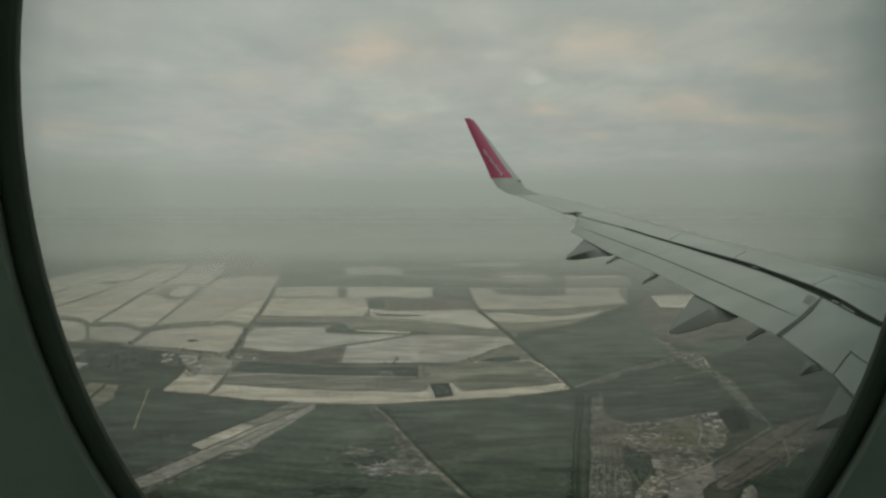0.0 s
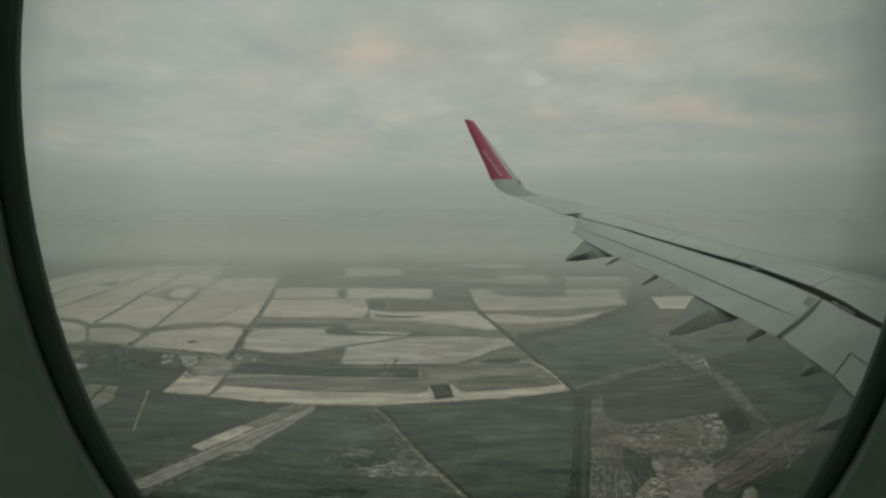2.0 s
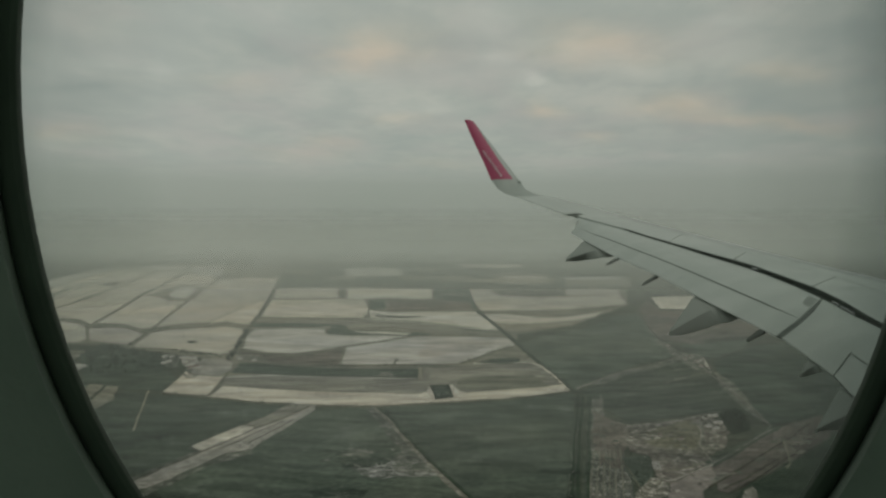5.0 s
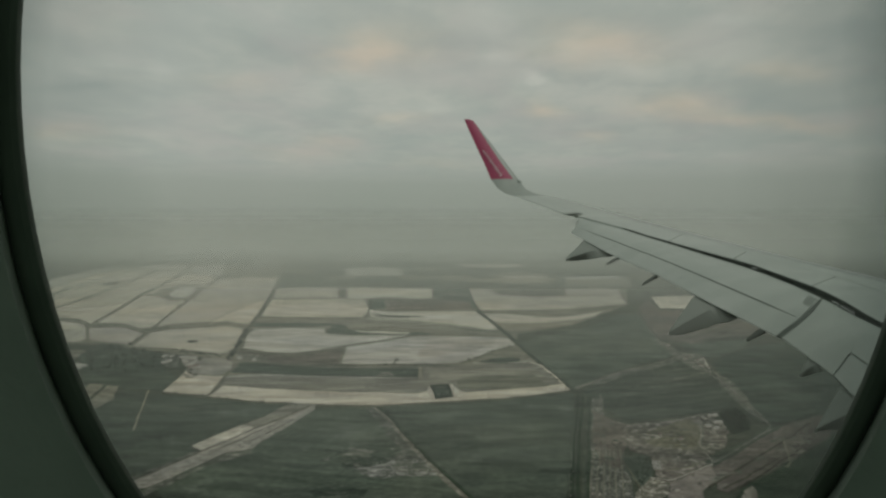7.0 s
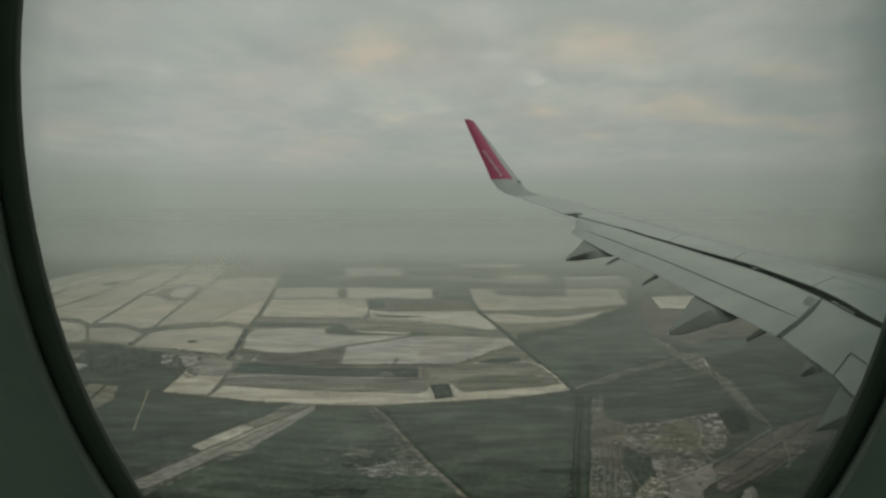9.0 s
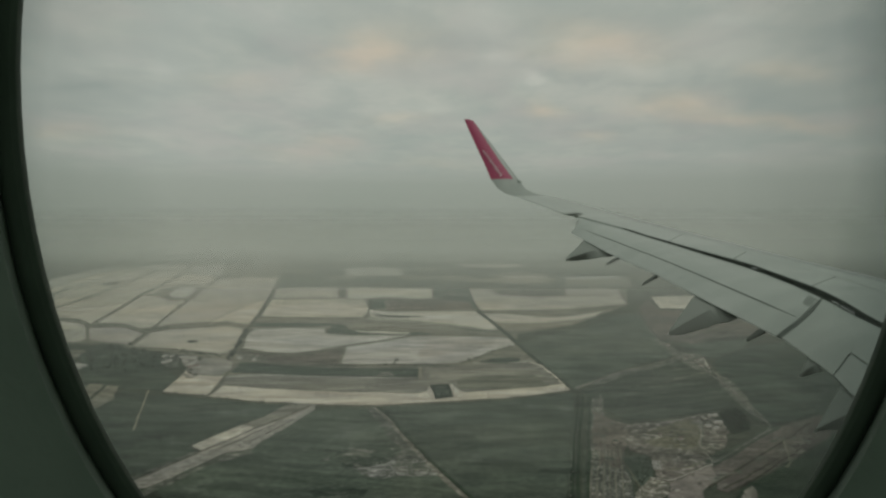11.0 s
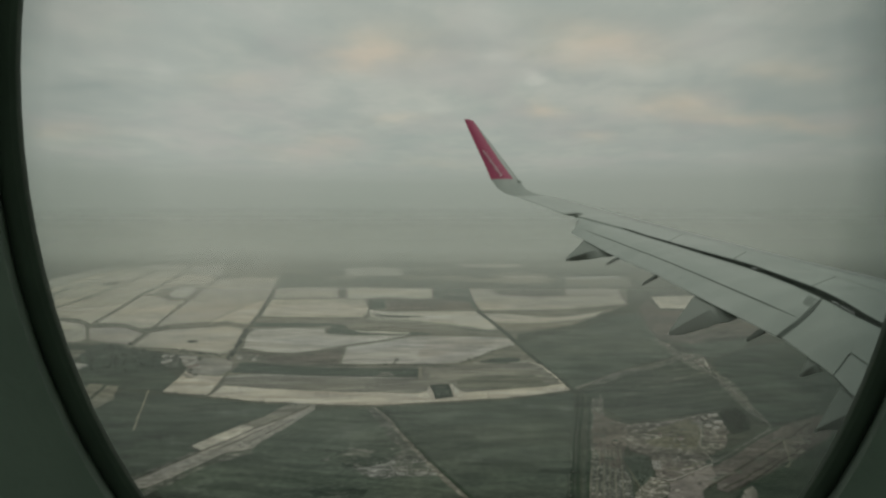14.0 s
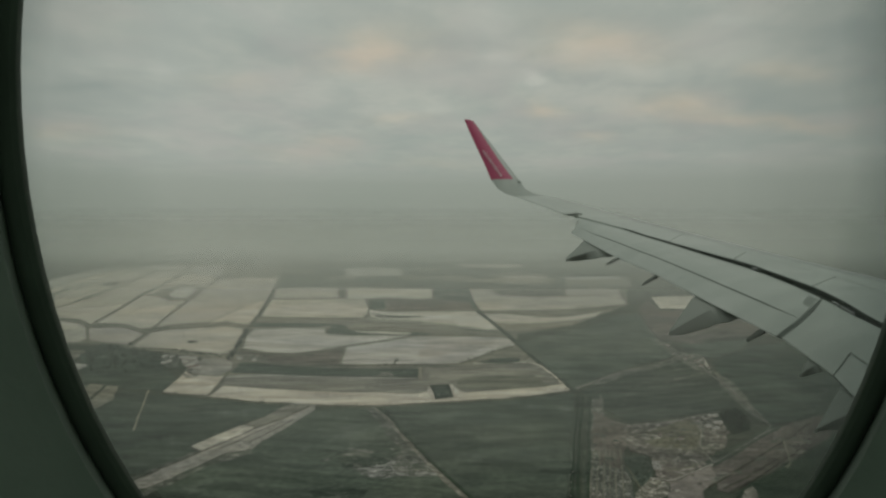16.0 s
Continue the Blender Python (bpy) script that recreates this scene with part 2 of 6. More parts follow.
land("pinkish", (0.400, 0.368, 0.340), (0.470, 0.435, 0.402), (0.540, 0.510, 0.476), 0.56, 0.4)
land("rubbly", (0.090, 0.095, 0.078), (0.180, 0.172, 0.150), (0.480, 0.455, 0.420), 0.50, 0.1, 0.4, 0.09, 0.12, 0.8)
land("road_dust", (0.235, 0.228, 0.205), (0.350, 0.336, 0.310), (0.480, 0.465, 0.440), 0.50, 0.2, 0.4, 0.10, 0.16, 0.7)
land("frosty_crop", (0.048, 0.066, 0.054), (0.078, 0.096, 0.080), (0.209, 0.216, 0.196), 0.52, 0.4, 1.5, 0.09, 0.16, 0.24)
land("scrubline", (0.112, 0.115, 0.099), (0.178, 0.177, 0.154), (0.315, 0.305, 0.284), 0.50, 0.15, 0.4, 0.11)
land("gravel", (0.135, 0.132, 0.098), (0.205, 0.195, 0.150), (0.340, 0.320, 0.275), 0.54, 0.15, 0.4, 0.07, 0.18, 0.5)


def plain(name, a, b, scale, rough, metal=0.0, stretch=(1, 1, 1), bump=0.0):
    m, nodes, links, bsdf = material(name, rough, metal)
    n = noise_on(nodes, links, scale, 5.0, stretch)
    coarse = noise_on(nodes, links, scale * 0.13, 3.0, stretch)
    c = blend(nodes, links, 0.5, ramp(nodes, links, n, [(0.35, a), (0.65, b)]), ramp(nodes, links, coarse, [(0.35, a), (0.65, b)]))
    links.new(c, bsdf.inputs["Base Color"])
    if bump:
        bp = nodes.new("ShaderNodeBump")
        bp.inputs["Strength"].default_value, bp.inputs["Distance"].default_value = bump, 0.01
        links.new(n, bp.inputs["Height"])
        links.new(bp.outputs[0], bsdf.inputs["Normal"])
    return m


plain("wing_paint", (0.322, 0.362, 0.328), (0.428, 0.466, 0.426), 2.2, 0.36, 0.0, (0.45, 1.9, 1))
plain("wing_bare", (0.40, 0.42, 0.41), (0.48, 0.50, 0.48), 3.0, 0.30, 0.2, (0.6, 1.6, 1))
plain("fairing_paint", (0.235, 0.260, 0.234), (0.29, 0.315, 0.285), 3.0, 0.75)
# the shadow under the flap is put into the hinge fairings' darker paint
plain("hinge_shaded", (0.125, 0.140, 0.125), (0.165, 0.18, 0.163), 3.0, 0.8)
plain("seal_grey", (0.20, 0.23, 0.205), (0.25, 0.28, 0.25), 5.0, 0.6)
plain("joint_grey", (0.10, 0.12, 0.105), (0.15, 0.17, 0.15), 9.0, 0.7)
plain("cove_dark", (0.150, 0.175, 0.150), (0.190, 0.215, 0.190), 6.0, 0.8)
# wing paint made darker: shade on the winglet's inboard face put into the colour
plain("winglet_shaded_grey", (0.270, 0.305, 0.275), (0.320, 0.350, 0.318), 2.0, 0.45)
plain("winglet_red", (0.290, 0.040, 0.092), (0.325, 0.046, 0.106), 2.0, 0.45)
plain("lettering_white", (0.62, 0.62, 0.60), (0.70, 0.70, 0.68), 4.0, 0.5)
plain("fuselage_paint", (0.30, 0.32, 0.30), (0.36, 0.38, 0.36), 1.5, 0.5)
plain("trim_plastic", (0.20, 0.245, 0.205), (0.24, 0.285, 0.24), 40.0, 0.55, 0.0, (1, 1, 1), 0.15)
plain("cabin_plastic", (0.40, 0.44, 0.40), (0.46, 0.50, 0.46), 8.0, 0.7)
plain("gasket_rubber", (0.055, 0.078, 0.055), (0.075, 0.102, 0.074), 60.0, 0.8)
plain("roof_pale", (0.30, 0.29, 0.265), (0.46, 0.445, 0.41), 0.2, 0.8)
plain("roof_dark", (0.13, 0.10, 0.09), (0.20, 0.15, 0.13), 0.2, 0.85)
plain("plaster", (0.40, 0.38, 0.33), (0.50, 0.48, 0.42), 0.2, 0.9)
plain("rubble_pale", (0.34, 0.31, 0.27), (0.52, 0.49, 0.44), 0.3, 0.95)
plain("bark", (0.050, 0.046, 0.038), (0.085, 0.078, 0.064), 0.6, 0.95)
plain("twigs", (0.026, 0.034, 0.025), (0.048, 0.056, 0.042), 0.15, 0.95)
plain("frost_pale", (0.30, 0.30, 0.275), (0.46, 0.455, 0.42), 0.15, 0.95)
plain("frosted_twigs", (0.16, 0.158, 0.135), (0.30, 0.292, 0.26), 0.15, 0.95)

for dull in ("cove_dark", "fairing_paint", "hinge_shaded"):
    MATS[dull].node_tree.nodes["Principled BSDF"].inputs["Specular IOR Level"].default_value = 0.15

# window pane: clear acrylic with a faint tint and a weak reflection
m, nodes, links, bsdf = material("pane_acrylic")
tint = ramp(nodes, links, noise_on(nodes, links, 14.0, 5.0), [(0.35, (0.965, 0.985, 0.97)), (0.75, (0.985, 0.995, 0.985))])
# the lens's vignette put into the pane's tint, darkening in an uneven ring
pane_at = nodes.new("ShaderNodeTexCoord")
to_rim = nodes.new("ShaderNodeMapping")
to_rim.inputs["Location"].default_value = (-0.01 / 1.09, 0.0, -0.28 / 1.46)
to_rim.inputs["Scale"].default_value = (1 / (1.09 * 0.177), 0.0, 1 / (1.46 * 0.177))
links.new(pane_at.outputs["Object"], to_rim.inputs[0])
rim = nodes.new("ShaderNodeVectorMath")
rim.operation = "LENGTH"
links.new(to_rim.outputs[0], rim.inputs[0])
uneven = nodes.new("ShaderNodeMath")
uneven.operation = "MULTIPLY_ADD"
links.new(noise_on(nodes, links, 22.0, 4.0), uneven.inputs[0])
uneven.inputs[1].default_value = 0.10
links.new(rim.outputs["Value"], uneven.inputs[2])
vignette = ramp(nodes, links, uneven.outputs[0], [(0.64, (1, 1, 1)), (0.88, (0.90, 0.91, 0.905)), (1.0, (0.70, 0.73, 0.725))])
tint = blend(nodes, links, 1.0, tint, vignette, "MULTIPLY")
clear_bsdf = nodes.new("ShaderNodeBsdfTransparent")
links.new(tint, clear_bsdf.inputs[0])
gloss = nodes.new("ShaderNodeBsdfGlossy")
gloss.inputs["Roughness"].default_value = 0.03
mix = nodes.new("ShaderNodeMixShader")
fres = nodes.new("ShaderNodeFresnel")
fres.inputs[0].default_value = 1.12
links.new(fres.outputs[0], mix.inputs[0])
links.new(clear_bsdf.outputs[0], mix.inputs[1])
links.new(gloss.outputs[0], mix.inputs[2])
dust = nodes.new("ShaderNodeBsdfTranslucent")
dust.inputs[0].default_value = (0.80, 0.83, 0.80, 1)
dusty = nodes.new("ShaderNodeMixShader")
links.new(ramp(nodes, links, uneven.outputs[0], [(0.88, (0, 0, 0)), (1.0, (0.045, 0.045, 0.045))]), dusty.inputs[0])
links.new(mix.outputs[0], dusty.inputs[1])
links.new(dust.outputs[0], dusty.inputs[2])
links.new(dusty.outputs[0], nodes["Material Output"].inputs[0])


def mist(name, density, rise):
    """A thin bank of ground mist: droplets that scatter the daylight, thickening upwards from the soil and thinning out under the clouds."""
    m, nodes, links, bsdf = material(name)
    tc = nodes.new("ShaderNodeTexCoord")
    sp = nodes.new("ShaderNodeSeparateXYZ")
    links.new(tc.outputs["Object"], sp.inputs[0])

    def calc(op, a, b, clamp=False):
        n = nodes.new("ShaderNodeMath")
        n.operation, n.use_clamp = op, clamp
        for i, v in enumerate((a, b)):
            if isinstance(v, (int, float)):
                n.inputs[i].default_value = v
            else:
                links.new(v, n.inputs[i])
        return n.outputs[0]

    grow = calc("SUBTRACT", 1.0, calc("POWER", 2.718, calc("DIVIDE", sp.outputs[2], -rise)), True)
    thin = calc("DIVIDE", calc("SUBTRACT", 510.0, sp.outputs[2]), 260.0, True)
    amount = calc("MULTIPLY", calc("MULTIPLY", grow, thin), density)
    fog = nodes.new("ShaderNodeBsdfTranslucent")
    fog.inputs[0].default_value = (0.745, 0.780, 0.727, 1)
    back = nodes.new("ShaderNodeBsdfDiffuse")
    back.inputs[0].default_value = (0.745, 0.780, 0.727, 1)
    half = nodes.new("ShaderNodeMixShader")
    links.new(fog.outputs[0], half.inputs[1])
    links.new(back.outputs[0], half.inputs[2])
    air = nodes.new("ShaderNodeBsdfTransparent")
    out = nodes.new("ShaderNodeMixShader")
    links.new(amount, out.inputs[0])
    links.new(air.outputs[0], out.inputs[1])
    links.new(half.outputs[0], out.inputs[2])
    links.new(out.outputs[0], nodes["Material Output"].inputs[0])
    return m


# ---------------------------------------------------------------- mesh helpers
def part(name, bm, mat, parent=None, label="", smooth=False):
    me = bpy.data.meshes.new(name)
    if smooth:
        for f in bm.faces:
            f.smooth = True
        for e in bm.edges:
            if len(e.link_faces) == 2 and e.calc_face_angle(0.0) > 0.6:
                e.smooth = False
    bm.to_mesh(me)
    bm.free()
    me.materials.append(MATS[mat])
    ob = new(name, me)
    if parent:
        ob.parent = parent
    if label:
        ob["label"] = label
    return ob


def empty(name, m):
    ob = new(name)
    ob.matrix_basis = m
    return ob


def loft(rings, closed=True, caps=True):
    """Skin rings of equally many points."""
    bm = bmesh.new()
    rows = [[bm.verts.new(p) for p in r] for r in rings]
    n = len(rows[0])
    for a, b in zip(rows, rows[1:]):
        for i in range(n if closed else n - 1):
            j = (i + 1) % n
            bm.faces.new((a[i], a[j], b[j], b[i]))
    if caps and closed:
        bm.faces.new(rows[0])
        bm.faces.new(rows[-1][::-1])
    bmesh.ops.recalc_face_normals(bm, faces=bm.faces)
    return bm


def box(sx, sy, sz, at=(0, 0, 0), bevel=0.0):
    bm = bmesh.new()
    bmesh.ops.create_cube(bm, size=1.0)
    for v in bm.verts:
        v.co = Vector((v.co.x * sx + at[0], v.co.y * sy + at[1], v.co.z * sz + at[2]))
    if bevel:
        bmesh.ops.bevel(bm, geom=bm.edges[:], offset=bevel, segments=2, affect="EDGES")
    return bm


def table(rows):
    """Linear look-up in rows of (key, values...)."""
    def at(k):
        rs = sorted(rows)
        ks = [r[0] for r in rs]
        out = [float(np.interp(k, ks, [r[i] for r in rs])) for i in range(1, len(rs[0]))]
        return out if len(out) > 1 else out[0]
    return at


# ---------------------------------------------------------------- land
def sheet(xs, ys):
    bm = bmesh.new()
    grid = [[bm.verts.new((x, y, 0)) for x in xs] for y in ys]
    for r0, r1 in zip(grid, grid[1:]):
        for i in range(len(xs) - 1):
            bm.faces.new((r0[i], r0[i + 1], r1[i + 1], r1[i]))
    return bm


ground = tagged(part("ground", sheet(range(-9000, 9001, 1000), range(-3000, 12001, 1000)), "ground_soil"),
                "dark green and brown winter farmland with traces of frost", "ground", kind="structure")


def wavy(pts, jit, closed=True):
    """Breaks long edges into pieces and lets them wander a little."""
    out = []
    n = len(pts)
    for i in range(n if closed else n - 1):
        a, b = Vector((*pts[i], 0)), Vector((*pts[(i + 1) % n], 0))
        k = max(1, int((b - a).length / 16))
        for j in range(k):
            p = a.lerp(b, j / k)
            w = noise.noise_vector(p * 0.013) * jit + noise.noise_vector(p * 0.06) * jit * 0.55
            out.append((p.x + w.x, p.y + w.y))
    if not closed:
        out.append(pts[-1])
    return out


FIELD_COUNT = [0]


def field(mat, corners, z, jit, label):
    FIELD_COUNT[0] += 1
    z = z + 0.0025 * FIELD_COUNT[0]
    bm = bmesh.new()
    f = bm.faces.new([bm.verts.new((x, y, z)) for x, y in wavy(corners, jit)])
    if f.normal.z < 0 or f.calc_area() and sum((a[0] * b[1] - b[0] * a[1]) for a, b in zip(corners, corners[1:] + corners[:1])) < 0:
        f.normal_flip()
    side = bmesh.ops.extrude_face_region(bm, geom=[f])
    for v in side["geom"]:
        if isinstance(v, bmesh.types.BMVert):
            v.co.z = z
    for v in f.verts:
        v.co.z = -0.3
    bmesh.ops.recalc_face_normals(bm, faces=bm.faces)
    return part("field", bm, mat, ground, label)


def strip(name, mat, width, line, z, label):
    FIELD_COUNT[0] += 1
    z = z + 0.0025 * FIELD_COUNT[0]
    pts = [Vector((*p, z)) for p in wavy(line, 3, False)]
    rings = []
    for i, p in enumerate(pts):
        d = (pts[min(i + 1, len(pts) - 1)] - pts[max(i - 1, 0)]).normalized()
        s = Vector((-d.y, d.x, 0)) * width * 0.5 * (1 + 0.4 * noise.noise(p * 0.02) + 0.35 * noise.noise(p * 0.07))
        drop = Vector((0, 0, z + 0.3))
        rings.append([p + s, p - s, p - s - drop, p + s - drop])
    return part(name, loft(rings), mat, ground, label)


def clump(size, seed):
    """One bare bush or small tree: a stem and uneven twiggy lobes."""
    rnd = random.Random(seed)
    verts, faces = [], []

    def lobe(c, r):
        b = len(verts)
        for k in range(5):
            a = k * 1.2566 + rnd.random()
            rr = r * rnd.uniform(0.6, 1.15)
            verts.append((c[0] + rr * math.cos(a), c[1] + rr * math.sin(a), c[2] + r * rnd.uniform(-0.35, 0.3)))
        verts.append((c[0], c[1], c[2] + r * rnd.uniform(0.7, 1.1)))
        verts.append((c[0], c[1], c[2] - r * 0.7))
        for k in range(5):
            faces.append((b + k, b + (k + 1) % 5, b + 5))
            faces.append((b + (k + 1) % 5, b + k, b + 6))

    for k in range(3):
        lobe((rnd.uniform(-0.35, 0.35) * size, rnd.uniform(-0.35, 0.35) * size, size * rnd.uniform(0.35, 0.8)), size * rnd.uniform(0.25, 0.5))
    return verts, faces


HEDGES = [0]


def hedge(line, step, size, label):
    HEDGES[0] += 1
    rnd = random.Random(HEDGES[0])
    verts, faces = [], []
    for a, b in zip(line, line[1:]):
        a, b = Vector((*a, 0)), Vector((*b, 0))
        n = max(2, int((b - a).length / step))
        for j in range(n):
            if rnd.random() < 0.2:
                continue
            p = a.lerp(b, (j + rnd.random()) / n)
            vs, fs = clump(size * rnd.uniform(0.5, 1.2), rnd.random())
            ox, oy = p.x + rnd.uniform(-1, 1) * size, p.y + rnd.uniform(-1, 1) * size
            o = len(verts)
            verts.extend((x + ox, y + oy, z) for x, y, z in vs)
            faces.extend(tuple(i + o for i in f) for f in fs)
    me = bpy.data.meshes.new("hedgerow")
    me.from_pydata(verts, [], faces)
    me.materials.append(MATS["frosted_twigs" if "scattered" in label else "twigs"])
    return tagged(new("hedgerow", me), label, "hedge", "hedgerows", "stuff")


def house(x, y, l, w, h, turn, roof, label):
    top = empty("farm_building" if roof == "roof_pale" else "house", pose(x, y, 0.8, 0, 0, turn))
    part("wall", box(l, w, h, (0, 0, h / 2)), "plaster", top)
    rise, eave = w * 0.32, 0.5
    ring = [(-w / 2 - eave, h - 0.2), (0, h + rise), (w / 2 + eave, h - 0.2), (w / 2 + eave, h - 0.5), (0, h + rise - 0.35), (-w / 2 - eave, h - 0.5)]
    part("roof", loft([[(s * (l / 2 + eave), a, b) for a, b in ring] for s in (-1, 1)]), roof, top)
    part("door", box(0.12, 2.4, 2.6, (l / 2 + 0.03, 0, 1.3)), "roof_dark", top)
    return tagged(top, label, "building", "farm buildings")


def inside(x, y, poly):
    hit = False
    for (x0, y0), (x1, y1) in zip(poly, poly[1:] + poly[:1]):
        if (y0 > y) != (y1 > y) and x < (x1 - x0) * (y - y0) / (y1 - y0) + x0:
            hit = not hit
    return hit


def scatter(name, poly, count, size, mat, label, category):
    """Many small uneven lumps strewn over a plot."""
    HEDGES[0] += 1
    rnd = random.Random(HEDGES[0] * 7)
    x0, x1 = min(p[0] for p in poly), max(p[0] for p in poly)
    y0, y1 = min(p[1] for p in poly), max(p[1] for p in poly)
    verts, faces = [], []
    while count > 0:
        x, y = rnd.uniform(x0, x1), rnd.uniform(y0, y1)
        if not inside(x, y, poly) or noise.noise((x * 0.03, y * 0.03, count % 2)) < rnd.uniform(-0.5, 0.3):
            count -= 0.2
            continue
        count -= 1
        vs, fs = clump(size * rnd.uniform(0.4, 1.3), rnd.random())
        low = 0.4 if "rubble" in name else 1.0
        o = len(verts)
        verts.extend((a + x, b + y, c * low + 0.5) for a, b, c in vs)
        faces.extend(tuple(i + o for i in f) for f in fs)
    me = bpy.data.meshes.new(name)
    me.from_pydata(verts, [], faces)
    me.materials.append(MATS[mat])
    return tagged(new(name, me), label, category, kind="stuff")


def patches(poly, count, size, mats, label, seed):
    """Small irregular plots of differing ground strewn over a piece of land."""
    rnd = random.Random(seed)
    x0, x1 = min(p[0] for p in poly), max(p[0] for p in poly)
    y0, y1 = min(p[1] for p in poly), max(p[1] for p in poly)
    while count > 0:
        x, y = rnd.uniform(x0, x1), rnd.uniform(y0, y1)
        if not inside(x, y, poly):
            continue
        count -= 1
        turn, wide, deep = rnd.uniform(-0.5, 0.5), size * rnd.uniform(0.5, 1.5), size * rnd.uniform(0.3, 0.9)
        ring = []
        for k in range(9):
            a = k * math.tau / 9
            d = rnd.uniform(0.6, 1.15)
            px, py = wide * d * math.cos(a), deep * d * math.sin(a)
            ring.append((x + px * math.cos(turn) - py * math.sin(turn), y + px * math.sin(turn) + py * math.cos(turn)))
        field(rnd.choice(mats), ring, 0.4, 3, label)


def bare_tree(x, y, tall):
    """A leafless tree: tapered trunk with limbs, and a ragged crown of fine twigs."""
    rnd = random.Random(round(x * 3 + y))
    top = empty("bare_tree", pose(x, y, 0.6, 0, 0, rnd.uniform(0, 360)))
    bm = bmesh.new()
    limbs = [((0, 0, 0), (0.02 * tall, 0, 0.62 * tall), 0.035 * tall)]
    for k in range(4):
        a = k * 1.571 + rnd.uniform(-0.4, 0.4)
        limbs.append(((0, 0, tall * rnd.uniform(0.3, 0.5)), (0.24 * tall * math.cos(a), 0.24 * tall * math.sin(a), tall * rnd.uniform(0.62, 0.85)), 0.018 * tall))
    for p, q, r in limbs:
        rings = [[bm.verts.new(Vector(p).lerp(Vector(q), u) + Vector((math.cos(j * 1.2566), math.sin(j * 1.2566), 0)) * r * (1 - 0.8 * u)) for j in range(5)] for u in (0, 1)]
        for j in range(5):
            bm.faces.new((rings[0][j], rings[0][(j + 1) % 5], rings[1][(j + 1) % 5], rings[1][j]))
    part("trunk", bm, "bark", top)
    verts, faces = [], []
    for k in range(26):
        a, e = rnd.uniform(0, math.tau), rnd.uniform(-0.5, 1.2)
        d = 0.33 * tall * rnd.uniform(0.25, 1.0)
        cx, cy, cz = d * math.cos(a) * math.cos(e), d * math.sin(a) * math.cos(e), 0.66 * tall + d * math.sin(e)
        vs, fs = clump(0.14 * tall * rnd.uniform(0.6, 1.2), rnd.random())
        o = len(verts)
        verts.extend((px + cx, py + cy, pz + cz - 0.05 * tall) for px, py, pz in vs)
        faces.extend(tuple(i + o for i in f) for f in fs)
    me = bpy.data.meshes.new("crown")
    me.from_pydata(verts, [], faces)
    me.materials.append(MATS["twigs"])
    new("crown", me).parent = top
    return tagged(top, "leafless dark winter tree beside the fields", "tree", "bare trees")



# grassy base of the field blocks, seen as verges and ditches
field("verge", [(-2484, 2583), (-2859, 3294), (-2865, 3816), (-2366, 4057), (-1454, 4057), (-1178, 3185), (-678, 2853), (-65, 2791), (-51, 2451), (172, 2771), (1166, 2771), (967, 2275), (760, 2075), (580, 1889), (296, 1732), (280, 1627), (324, 1364), (28, 1354), (-676, 1416), (-1139, 1559), (-1466, 1627)], 0.4, 4, "grey-green verge ground between the stubble fields")

# the great western block of stubble fields
field("straw", [(-2282, 2566), (-2354, 2832), (-2457, 3266), (-2521, 3602), (-2382, 3602), (-2116, 2918), (-2023, 2466), (-1964, 2209)], 0.4, 4, "frosted straw-coloured stubble field with faint tractor lines")
field("straw", [(-2418, 2583), (-2497, 2811), (-2602, 3185), (-2661, 3636), (-2563, 3636), (-2494, 3294), (-2396, 2875), (-2320, 2601)], 0.4, 4, "frosted straw-coloured stubble field with faint tractor lines")
field("straw", [(-1942, 2183), (-1985, 2419), (-2085, 2875), (-2302, 3536), (-2075, 3536), (-1939, 3108), (-1783, 2583), (-1617, 2134), (-1549, 1927), (-1548, 1898), (-1655, 1978), (-1776, 1999)], 0.4, 4, "frosted straw-coloured stubble field with faint tractor lines")
field("straw", [(-1531, 1917), (-1582, 2099), (-1730, 2515), (-1871, 3010), (-2020, 3473), (-1633, 3185), (-1503, 2693), (-1413, 2404), (-1311, 2087), (-1232, 1833), (-1280, 1825), (-1380, 1898), (-1449, 1908)], 0.4, 4, "frosted straw-coloured stubble field with faint tractor lines")
field("straw", [(-1223, 1842), (-1285, 2053), (-1383, 2374), (-1465, 2655), (-1591, 3133), (-1423, 3212), (-1190, 3185), (-1015, 2566), (-886, 2087), (-839, 1870), (-967, 1937), (-1082, 1917), (-1183, 1879)], 0.4, 4, "frosted straw-coloured stubble field with faint tractor lines")
field("pale", [(-2686, 2875), (-2812, 3239), (-2899, 3671), (-2726, 3706), (-2645, 3239), (-2533, 2853)], 0.4, 4, "frosted straw-coloured stubble field with faint tractor lines")
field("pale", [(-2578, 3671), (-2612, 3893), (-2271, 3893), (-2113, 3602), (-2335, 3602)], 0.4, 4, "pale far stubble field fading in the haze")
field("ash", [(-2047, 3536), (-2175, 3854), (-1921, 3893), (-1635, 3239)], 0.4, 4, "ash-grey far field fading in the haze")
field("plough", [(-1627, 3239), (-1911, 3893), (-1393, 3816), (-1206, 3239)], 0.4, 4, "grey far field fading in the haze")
field("plough", [(-1724, 2515), (-1744, 2712), (-1755, 2918), (-1614, 2896), (-1506, 2751), (-1398, 2466), (-1395, 2389), (-1488, 2374), (-1579, 2451), (-1616, 2499)], 0.4, 5, "bare grey-brown ploughed field")
field("ash", [(-1595, 2549), (-1691, 2811), (-1605, 2832), (-1503, 2655), (-1458, 2482), (-1516, 2451)], 0.4, 7, "ash-grey patch in the ploughed field")
